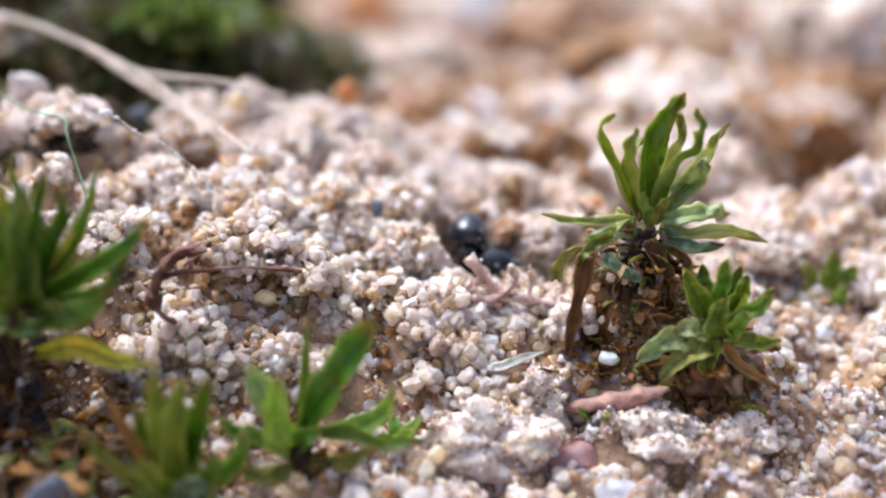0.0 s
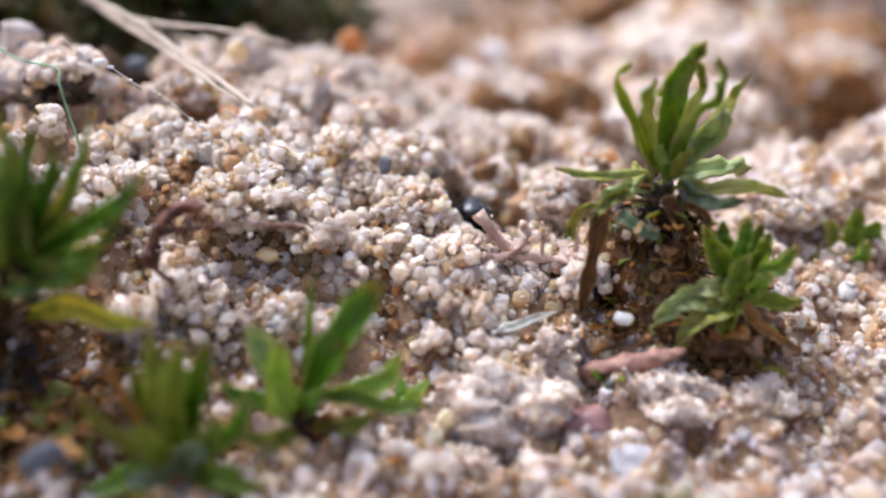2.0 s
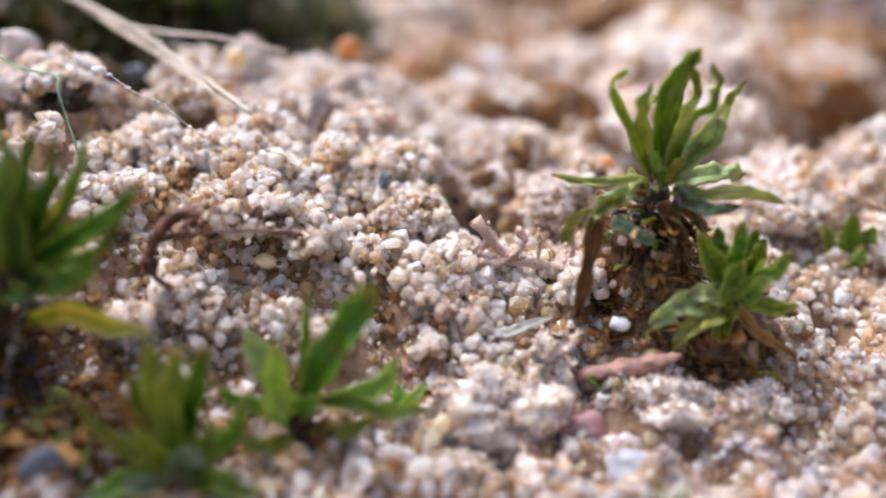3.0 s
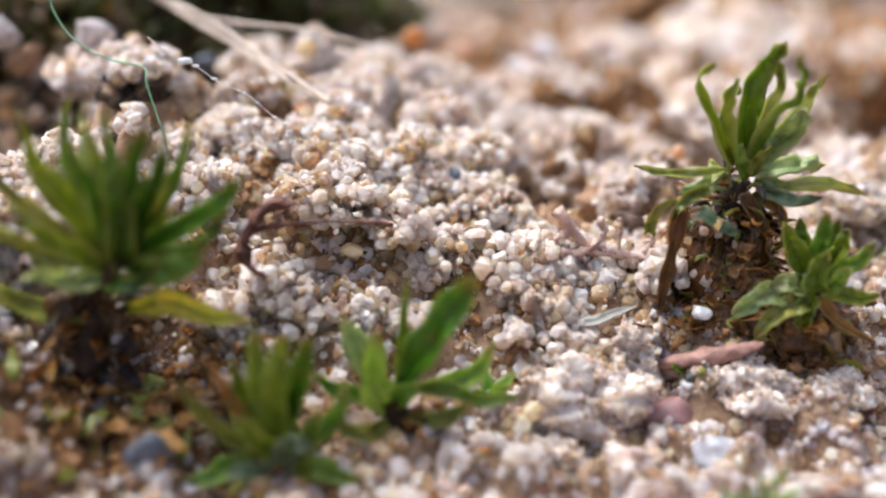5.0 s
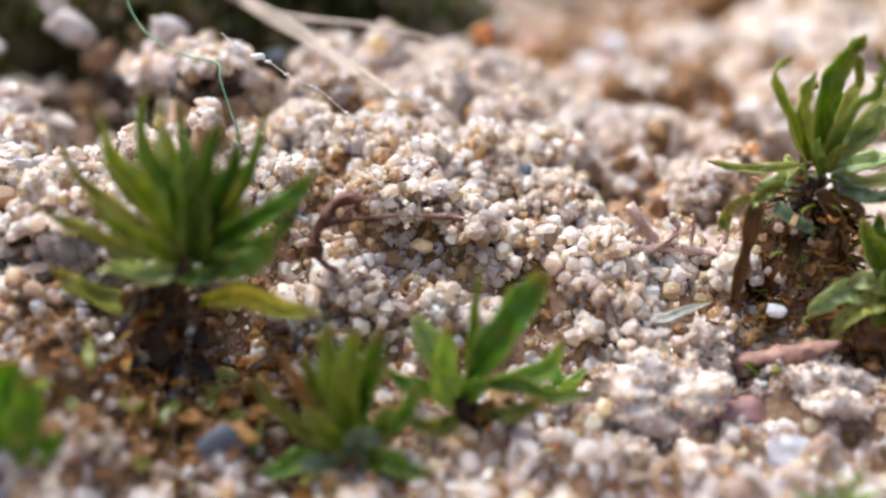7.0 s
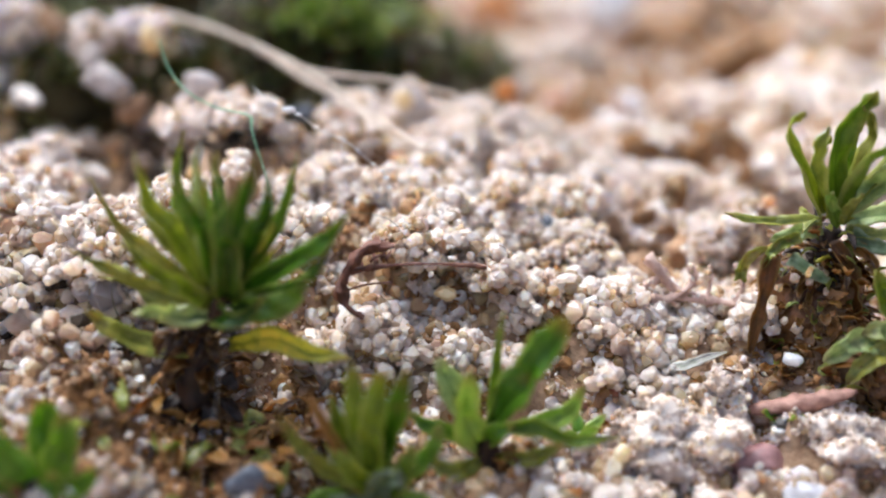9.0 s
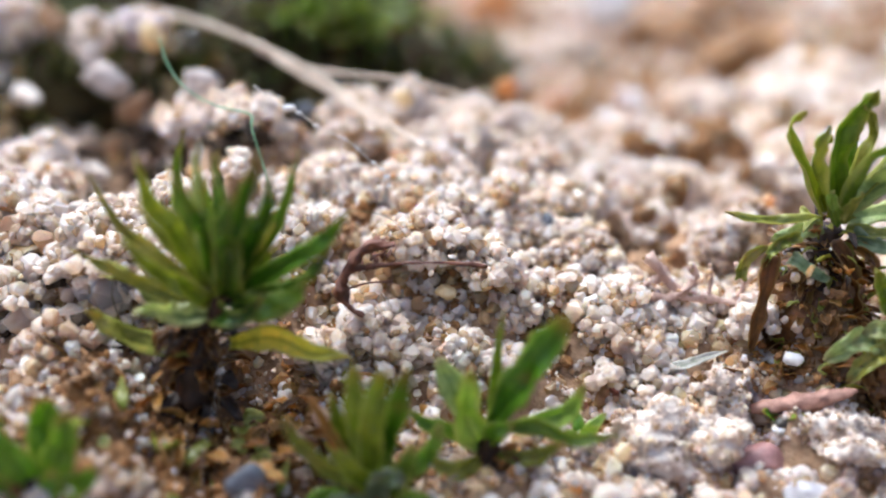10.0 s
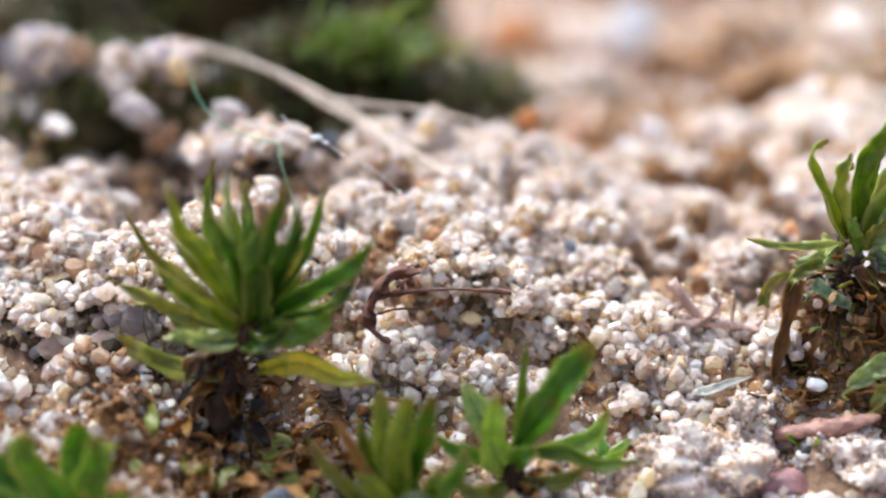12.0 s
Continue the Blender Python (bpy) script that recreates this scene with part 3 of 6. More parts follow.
def left_moss():
    pick = random.Random(11)
    base = (-10.2, 24.7, -1.1)
    p = thing("moss_plant", base, "bushy green moss shoot on a dark stem among brown litter", "moss", "moss shoots")
    root_mat(p, (1.7, 1.1, 0.6), (0.3, 0.2, -0.4), 3)
    tube_object("stem", [(-0.3, -0.2, -0.5), (-0.35, -0.2, 0.8), (-0.2, -0.15, 2.2), (0.2, -0.1, 3.2), (0.55, -0.1, 4.4)], lambda s: 0.55 - 0.33 * s, STEM, p, "dark brown stem", sides=10, rough=0.6)
    for pts, width, mat in (
        ([(-10.23, 24.5, 2.56), (-11.24, 24.67, 3.43), (-12.05, 24.83, 4.08), (-12.73, 25.0, 5.28)], 0.40, LEAF_OLIVE),
        ([(-9.97, 24.4, 2.84), (-10.57, 24.27, 4.14), (-11.06, 24.13, 4.96), (-11.24, 24.0, 6.25)], 0.55, LEAF_FRESH),
        ([(-9.94, 24.8, 2.8), (-10.38, 25.07, 4.17), (-10.75, 25.33, 4.93), (-10.57, 25.6, 6.24)], 0.45, LEAF),
        ([(-9.8, 24.4, 3.0), (-9.87, 24.27, 4.51), (-9.88, 24.13, 5.54), (-9.8, 24.0, 6.46)], 0.42, LEAF_PALE),
        ([(-9.65, 24.5, 2.88), (-9.54, 24.53, 4.26), (-9.56, 24.57, 5.1), (-9.57, 24.6, 6.09)], 0.60, LEAF_DEEP),
        ([(-9.38, 24.2, 2.81), (-9.1, 23.97, 4.09), (-8.84, 23.73, 5.03), (-8.28, 23.5, 6.5)], 0.70, LEAF_DEEP),
        ([(-9.33, 24.3, 2.83), (-8.72, 24.1, 4.18), (-8.31, 23.9, 4.84), (-8.13, 23.7, 6.01)], 0.62, LEAF_DEEP),
        ([(-9.28, 24.7, 2.87), (-8.51, 24.93, 3.82), (-8.09, 25.17, 4.75), (-7.85, 25.4, 5.84)], 0.40, LEAF_FRESH),
        ([(-9.19, 24.5, 2.59), (-8.03, 24.43, 3.4), (-7.18, 24.37, 4.03), (-6.51, 24.3, 4.82)], 0.55, LEAF),
        ([(-9.3, 24.3, 2.38), (-8.28, 24.13, 2.79), (-7.55, 23.97, 3.26), (-6.82, 23.8, 4.24)], 0.50, LEAF_DEEP),
        ([(-9.41, 24.2, 2.36), (-8.53, 23.93, 2.52), (-7.85, 23.67, 2.89), (-7.33, 23.4, 3.61)], 0.70, LEAF_BRIGHT),
        ([(-10.26, 24.5, 2.18), (-11.27, 24.5, 2.61), (-12.19, 24.5, 3.11), (-13.24, 24.5, 3.64)], 0.46, LEAF_OLIVE),
        ([(-10.41, 24.7, 1.92), (-11.34, 24.87, 2.28), (-12.0, 25.03, 2.56), (-12.94, 25.2, 2.61)], 0.42, LEAF_OLIVE),
        ([(-9.98, 24.2, 2.19), (-10.59, 23.93, 2.23), (-11.04, 23.67, 2.5), (-11.52, 23.4, 2.55)], 0.60, LEAF_PALE),
        ([(-9.65, 24.2, 2.8), (-9.7, 24.03, 4.19), (-9.99, 23.87, 4.95), (-10.44, 23.7, 5.97)], 0.55, LEAF),
        ([(-9.4, 24.0, 2.75), (-9.26, 23.77, 3.89), (-9.21, 23.53, 4.69), (-8.82, 23.3, 5.74)], 0.75, LEAF_DEEP),
        ([(-9.9, 24.1, 2.5), (-10.5, 23.8, 3.1), (-11.0, 23.6, 3.6), (-11.6, 23.5, 4.3)], 0.48, LEAF_FRESH),
        ([(-9.6, 24.0, 2.3), (-9.3, 23.5, 2.5), (-8.8, 23.2, 2.7), (-8.3, 23.0, 3.3)], 0.55, LEAF_DEEP),
    ):
        blade(p, pts, width, mat, (pick.uniform(-0.7, 0.7), -0.7, 0.5), cup=pick.uniform(0.4, 0.9), blunt=pick.uniform(0.7, 1.0), start=0.75, ruffle=pick.uniform(0.3, 0.6), twist=pick.uniform(-50, 50))
    for k in range(24):
        s = k / 23
        az = -100 + 200 * ((k * 0.618) % 1.0)
        tilt = pick.uniform(-12, 12)
        add_leaf(p, (0.4 + 0.2 * s, 0.1, 3.2 + 1.2 * s), az, pick.uniform(1.7, 3.0), pick.uniform(0.3, 0.5), (10 + 60 * s + tilt, 26 + 52 * s + tilt, 50 + 45 * s + tilt), pick.choice([LEAF, LEAF_DEEP, LEAF_OLIVE]),
                 twist=pick.uniform(-70, 70), face=pick.uniform(-55, 55), bend=pick.uniform(-0.4, 0.4), fold=pick.uniform(18, 44), wavy=pick.uniform(0.1, 0.3), blunt=pick.uniform(0.7, 1.0))
    blade(p, [(-9.6, 24.5, 1.2), (-8.46, 24.2, 1.55), (-7.55, 24.0, 1.32), (-6.55, 23.9, 1.28)], 0.62, LEAF_YELLOW, (0.0, -0.8, 0.6), label="broad yellow-green old leaf", ruffle=0.25)
    blade(p, [(-10.2, 24.5, 0.95), (-11.67, 24.3, 1.27), (-12.44, 24.1, 1.86), (-12.9, 24.0, 2.31)], 0.62, LEAF_OLIVE, (0.3, -0.5, 0.8), label="olive brown old leaf", ruffle=0.25)
    blade(p, [(-10.60, 22.80, -0.52), (-10.69, 22.50, -0.85), (-10.85, 22.30, -1.25), (-10.97, 22.10, -1.65)], 0.6, LEAF_AMBER, (0.2, -0.9, 0.3), label="curled orange-brown dead leaf", ruffle=0.3)
    for k in range(60):
        az, z = pick.uniform(0, 360), pick.uniform(0.6, 3.2)
        out = Vector((-0.2 - 0.42 * math.sin(radians(az)), 0.42 * math.cos(radians(az)), z))
        e = pick.uniform(-50, 10)
        add_leaf(p, out, az + pick.uniform(-30, 30), pick.uniform(0.5, 1.2), pick.uniform(0.25, 0.5), (e + 25, e, e - 40), pick.choice([LEAF_DEAD, STEM, LEAF_DEAD]), name="dead_leaf",
                 twist=pick.uniform(-80, 80), fold=pick.uniform(5, 45), wavy=0.3, n=7)
    litter(p, pick, 190, 2.7, -0.5, 0.35, [LEAF_DEAD, LEAF_AMBER, LEAF_DEAD, LEAF_AMBER, LEAF_DEAD, LEAF_OLIVE], (0.4, 1.1))
    strewn(p, pick, 120, (-9.0, 23.5), (2.6, 1.1), (0.5, 1.3), [LEAF_AMBER, LEAF_AMBER, LEAF_DEAD, LEAF_DEAD, LEAF_OLIVE])
    return p


def right_moss():
    pick = random.Random(23)
    base = (5.15, 28.2, -0.6)
    p = thing("moss_plant", base, "tall moss shoot with incurved green leaves on a brown litter column", "moss", "moss shoots")
    part("root_mat", rough_ball((1.3, 0.9, 2.0), 5, 4, 0.4, 1.9), LITTER, p, "amber-brown matted litter column").location = Vector((-0.15, 0.15, 0.75)) * MM
    tube_object("stem", [(0, 0, -0.4), (0.0, 0, 1.4), (0.0, 0.1, 2.8), (0.1, 0.1, 3.6)], lambda s: 0.5 - 0.2 * s, STEM, p, "dark brown stem", sides=9, rough=0.5)
    for pts, width, mat, more in (
        ([(4.91, 28.2, 3.4), (4.31, 28.2, 4.63), (3.87, 28.2, 5.48), (3.91, 28.1, 5.92), (4.21, 28.0, 6.15)], 0.42, LEAF_FRESH, dict(facing=(1, -0.7, 0.2), cup=0.7)),
        ([(5.17, 28.1, 3.4), (4.6, 27.9, 4.68), (4.54, 27.8, 5.3), (4.82, 27.9, 5.81)], 0.62, LEAF_FRESH, dict(facing=(1, 0.5, 0.2), cup=0.6)),
        ([(5.28, 28.2, 3.4), (5.12, 28.3, 4.83), (5.34, 28.4, 5.76), (5.66, 28.4, 6.27), (5.96, 28.4, 6.6)], 0.95, LEAF_FRESH, dict(facing=(0.4, -0.9, 0.2), cup=0.6)),
        ([(5.46, 28.2, 3.4), (5.86, 28.4, 4.73), (6.03, 28.5, 5.44), (5.94, 28.5, 5.88), (5.63, 28.4, 6.23)], 0.50, LEAF_OLIVE, dict(facing=(-1, -0.6, 0.2), cup=0.7)),
        ([(5.44, 28.1, 3.4), (5.84, 27.9, 4.77), (6.28, 27.8, 5.47), (6.38, 27.9, 5.87), (6.17, 28.0, 6.33)], 0.72, LEAF_FRESH, dict(facing=(-0.6, 0.7, 0.5), cup=0.5)),
        ([(5.6, 28.3, 3.5), (6.6, 28.6, 4.66), (6.9, 28.7, 5.16), (6.95, 28.7, 5.34), (7.22, 28.7, 5.72)], 0.58, LEAF_OLIVE, dict(facing=(-0.8, -0.5, 0.5), cup=0.6, blunt=1.0)),
        ([(5.5, 28.3, 3.6), (6.34, 28.2, 4.28), (6.5, 28.1, 4.7), (6.51, 28.1, 5.0)], 0.85, LEAF_PALE, dict(facing=(-0.5, -0.8, 0.3), cup=0.3, label="pale translucent green leaf")),
        ([(5.35, 28.4, 3.4), (5.3, 28.7, 4.3), (5.5, 28.8, 5.0), (5.7, 28.7, 5.5)], 0.8, LEAF, dict(facing=(0, -0.9, 0.3), cup=0.5)),
        ([(5.05, 28.3, 3.4), (4.75, 28.6, 4.2), (4.85, 28.8, 4.9), (5.1, 28.8, 5.3)], 0.6, LEAF, dict(facing=(0.7, -0.7, 0.3), cup=0.5)),
        ([(4.97, 28.2, 3.22), (4.31, 28.2, 3.25), (3.67, 28.2, 3.17), (3.03, 28.3, 3.23), (2.55, 28.4, 3.34)], 0.38, LEAF_OLIVE, dict(facing=(0, -0.6, 0.8), cup=0.3)),
        ([(5.55, 28.1, 3.04), (6.19, 27.8, 3.06), (6.97, 27.6, 3.23), (7.62, 27.6, 3.16), (8.22, 27.5, 2.98)], 0.50, LEAF_OLIVE, dict(facing=(0, -0.6, 0.8), cup=0.3, ruffle=0.25)),
        ([(5.6, 28.5, 3.2), (6.57, 28.8, 3.18), (7.1, 28.9, 3.23), (7.52, 29.0, 3.07)], 0.75, LEAF_PALE, dict(facing=(0, -0.6, 0.8), cup=0.2)),
        ([(5.35, 28.0, 3.2), (5.12, 27.8, 3.66), (4.98, 27.7, 4.01), (5.03, 27.7, 4.24)], 0.52, LEAF_BRIGHT, dict(facing=(0.2, 0.9, 0.3))),
        ([(5.45, 27.9, 3.3), (5.53, 27.7, 3.86), (5.65, 27.6, 4.13), (5.7, 27.6, 4.25)], 0.4, LEAF_OLIVE, dict(facing=(-0.2, 0.9, 0.3))),
        ([(5.63, 27.9, 3.0), (6.1, 27.6, 2.83), (6.55, 27.4, 2.85), (7.1, 27.4, 2.94)], 0.5, LEAF_TEAL, dict(facing=(0, -0.8, 0.6))),
        ([(4.94, 28.1, 3.1), (4.34, 27.9, 3.0), (3.9, 27.8, 2.93), (3.63, 27.8, 2.8)], 0.5, LEAF_PALE, dict(facing=(0, -0.8, 0.6))),
        ([(4.05, 27.3, 2.56), (4.41, 27.1, 2.4), (4.78, 27.0, 2.19), (5.09, 27.1, 2.15)], 0.45, LEAF_TEAL, dict(facing=(0, -0.7, 0.7), label="pale grey-green scale-like leaf")),
        ([(3.6, 27.4, 2.6), (3.48, 27.1, 1.81), (3.33, 26.9, 1.07), (3.22, 26.8, 0.1)], 0.55, LEAF_DEAD, dict(facing=(0.3, -1, 0.1), name="dead_leaf", label="long hanging olive brown dead leaf", blunt=0.5, ruffle=0.3)),
        ([(2.9, 27.4, 1.9), (2.95, 27.4, 2.3), (3.2, 27.5, 2.6), (3.7, 27.7, 2.7)], 0.4, LEAF_OLIVE, dict(facing=(0, -1, 0.2), name="dead_leaf", label="yellow brown spotted old leaf", ruffle=0.5)),
    ):
        blade(p, pts, width * (0.74 if pts[-1][2] > 4.2 else 0.85), mat, start=0.9, **{"ruffle": 0.42, **more})
    for pts, width, mat, words in (
        ([(4.32, 27.6, 3.08), (3.96, 27.47, 2.97), (3.6, 27.33, 2.72), (3.39, 27.2, 2.3)], 0.55, LEAF_OLIVE, "yellowish spotted old leaf"),
        ([(5.13, 27.6, 2.93), (5.51, 27.47, 2.36), (5.76, 27.33, 1.79), (5.94, 27.2, 1.05)], 0.65, LEAF_DEAD, ""),
        ([(5.54, 27.9, 2.81), (6.06, 27.8, 2.54), (6.3, 27.7, 2.11), (6.41, 27.6, 1.51)], 0.6, LEAF_AMBER, ""),
        ([(6.09, 26.6, 0.71), (5.99, 26.47, -0.04), (6.23, 26.33, -0.62), (6.65, 26.2, -1.38)], 0.6, LEAF_AMBER, ""),
        ([(7.11, 26.4, 0.18), (7.3, 26.27, -0.57), (7.61, 26.13, -0.99), (8.04, 26.0, -1.24)], 0.6, LEAF_AMBER, ""),
    ):
        blade(p, pts, 0.62 * width, mat, (pick.uniform(-0.4, 0.4), -0.9, 0.2), name="dead_leaf", label=words, cup=0.8, blunt=0.6, start=0.6, ruffle=0.6, twist=pick.uniform(-60, 60))
    stuck = np.random.default_rng(8)
    d = stuck.normal(size=(90, 3))
    d /= np.linalg.norm(d, axis=1)[:, None]
    me = grain_mesh("grain_crust", d * (1.5, 1.1, 2.2) + (-0.15, 0.1, 0.75), stuck.uniform(0.06, 0.2, 90), SHAPES, 8)
    me.materials.append(SAND)
    crust = new("grain_crust", me)
    crust.parent = p
    me = grain_mesh("grain_crust", stuck.normal(size=(22, 3)) * (0.35, 0.2, 0.35) + (-0.2, -0.3, 2.9), stuck.uniform(0.03, 0.08, 22), SHAPES, 18)
    me.materials.append(WHITE)
    wet = new("grain_crust", me)
    wet.parent = p
    tagged(wet, "wet white specks on the stem", kind="stuff")
    tagged(crust, "pale grains caught in the brown litter", kind="stuff")
    strewn(p, pick, 45, (5.4, 26.9), (1.2, 0.5), (0.4, 1.0), [LEAF_AMBER, LEAF_DEAD, LEAF_DEAD, LEAF_OLIVE])
    litter(p, pick, 330, 1.25, -0.5, 3.1, [LEAF_DEAD, LEAF_DEAD, LEAF_DEAD, LEAF_DEAD, LEAF_AMBER, LEAF_OLIVE], (0.3, 0.8), 0.6)
    litter(p, pick, 60, 0.7, 2.3, 3.9, [LEAF_DEAD, LEAF_DEAD, STEM, LEAF_OLIVE], (0.3, 0.7), 0.5)
    for k in range(26):
        az = pick.uniform(0, 360)
        add_leaf(p, (0.35 * math.cos(az), 0.1 - 0.3 * abs(math.sin(az)), pick.uniform(2.3, 3.3)), az, pick.uniform(0.4, 0.9), 0.16, (30, 0, -40), pick.choice([LEAF_DEAD, LEAF_OLIVE]), name="dead_leaf", n=5)
    return p


def rosette_moss():
    pick = random.Random(31)
    base = (6.95, 26.7, -0.9)
    p = thing("moss_plant", base, "low bright green moss rosette beside the taller shoot", "moss", "moss shoots")
    tube_object("stem", [(0, 0, -0.4), (0, 0, 1.0), (0, 0, 2.2)], lambda s: 0.3 - 0.1 * s, STEM, p, sides=8, rough=0.5)
    for pts, width, mat in (
        ([(7.04, 26.6, 1.1), (6.96, 26.57, 1.86), (7.02, 26.53, 2.35), (6.99, 26.5, 2.95)], 0.58, LEAF_BRIGHT), ([(7.17, 26.8, 1.03), (7.32, 26.9, 1.54), (7.42, 27.0, 1.82), (7.51, 27.1, 2.48)], 0.50, LEAF_FRESH),
        ([(6.84, 26.6, 1.0), (6.44, 26.57, 1.7), (6.2, 26.53, 2.1), (5.93, 26.5, 2.69)], 0.62, LEAF_FRESH), ([(7.17, 26.5, 1.05), (7.53, 26.4, 1.48), (7.83, 26.3, 1.77), (8.13, 26.2, 2.32)], 0.50, LEAF_BRIGHT),
        ([(7.1, 26.4, 0.83), (7.59, 26.3, 0.81), (7.99, 26.2, 0.76), (8.48, 26.1, 0.93)], 0.46, LEAF_FRESH), ([(6.96, 26.3, 0.8), (6.75, 26.2, 0.45), (6.69, 26.1, 0.18), (6.71, 26.0, -0.12)], 0.55, LEAF_FRESH),
        ([(7.14, 26.7, 1.1), (7.45, 26.73, 1.63), (7.56, 26.77, 2.01), (7.63, 26.8, 2.39)], 0.50, LEAF_FRESH), ([(6.84, 26.5, 0.86), (6.5, 26.47, 0.95), (6.17, 26.43, 1.04), (5.81, 26.4, 0.98)], 0.55, LEAF_PALE),
        ([(6.98, 26.2, 0.94), (6.85, 26.1, 1.31), (6.86, 26.0, 1.75), (6.95, 25.9, 2.19)], 0.62, LEAF_FRESH), ([(6.2, 26.4, 0.66), (5.74, 26.3, 0.79), (5.32, 26.2, 0.59), (4.9, 26.1, 0.32)], 0.6, LEAF_PALE),
        ([(7.0, 26.2, 0.78), (7.31, 26.1, 0.35), (7.67, 26.0, 0.09), (8.48, 25.9, -0.33)], 0.36, LEAF_AMBER), ([(6.7, 26.3, 0.6), (6.2, 26.1, 0.5), (5.8, 26.0, 0.2), (5.5, 25.9, -0.2)], 0.6, LEAF_OLIVE),
        ([(7.1, 26.3, 1.0), (7.25, 26.1, 1.2), (7.35, 25.95, 1.5), (7.5, 25.9, 1.8)], 0.5, LEAF_BRIGHT), ([(7.0, 26.8, 1.0), (6.75, 27.0, 1.6), (6.6, 27.1, 2.0), (6.55, 27.2, 2.5)], 0.5, LEAF_FRESH),
    ):
        blade(p, pts, width, mat, (pick.uniform(-0.5, 0.5), -0.7, 0.6), cup=0.7, blunt=0.5, start=0.8, ruffle=0.3)
    part("root_mat", rough_ball((1.15, 0.75, 1.0), 7, 4, 0.4, 1.9), LITTER, p, "amber-brown matted litter").location = Vector((0, 0.15, 0.35)) * MM
    litter(p, pick, 46, 1.3, -0.3, 1.2, [LEAF_DEAD, LEAF_DEAD, LEAF_OLIVE], (0.5, 1.0))
    return p


def small_moss():
    pick = random.Random(37)
    p = thing("moss_plant", (10.4, 31.0, -1.6), "small yellow-green moss sprig on a reddish stalk", "moss", "moss shoots")
    tube_object("stem", [(-0.05, 0, -0.7), (0.2, 0, -0.08), (0.6, 0, 0.68), (0.8, 0, 1.4)], lambda s: 0.26 - 0.1 * s, TWIG, p, "red-brown stalk", sides=8, rough=0.5)
    for pts, width, mat in (([(11.17, 31.0, -0.36), (11.51, 31.0, 0.1), (11.7, 31.0, 0.47), (11.94, 31.0, 0.72)], 0.62, LEAF_FRESH), ([(11.17, 31.0, -0.36), (11.24, 31.0, 0.28), (11.26, 31.0, 0.73), (11.22, 31.0, 1.2)], 0.6, LEAF_FRESH),
                            ([(11.1, 31.0, -0.45), (10.74, 30.9, -0.27), (10.42, 30.8, -0.28), (10.02, 30.8, -0.38)], 0.5, LEAF_OLIVE), ([(11.08, 31.0, -0.36), (10.73, 31.0, 0.09), (10.56, 31.0, 0.45), (10.43, 31.0, 0.81)], 0.55, LEAF_OLIVE),
                            ([(11.15, 30.9, -0.5), (11.3, 30.6, -0.2), (11.4, 30.5, 0.1), (11.5, 30.5, 0.4)], 0.55, LEAF_BRIGHT), ([(10.9, 31.0, -0.9), (10.5, 30.8, -0.9), (10.3, 30.7, -1.0), (10.0, 30.6, -1.2)], 0.45, LEAF_AMBER)):
        blade(p, pts, width, mat, (pick.uniform(-0.5, 0.5), -0.8, 0.4), blunt=0.5, start=0.7, ruffle=0.3)
    litter(p, pick, 12, 0.7, -0.2, 0.7, [LEAF_DEAD, LEAF_OLIVE], (0.4, 0.8))
    return p


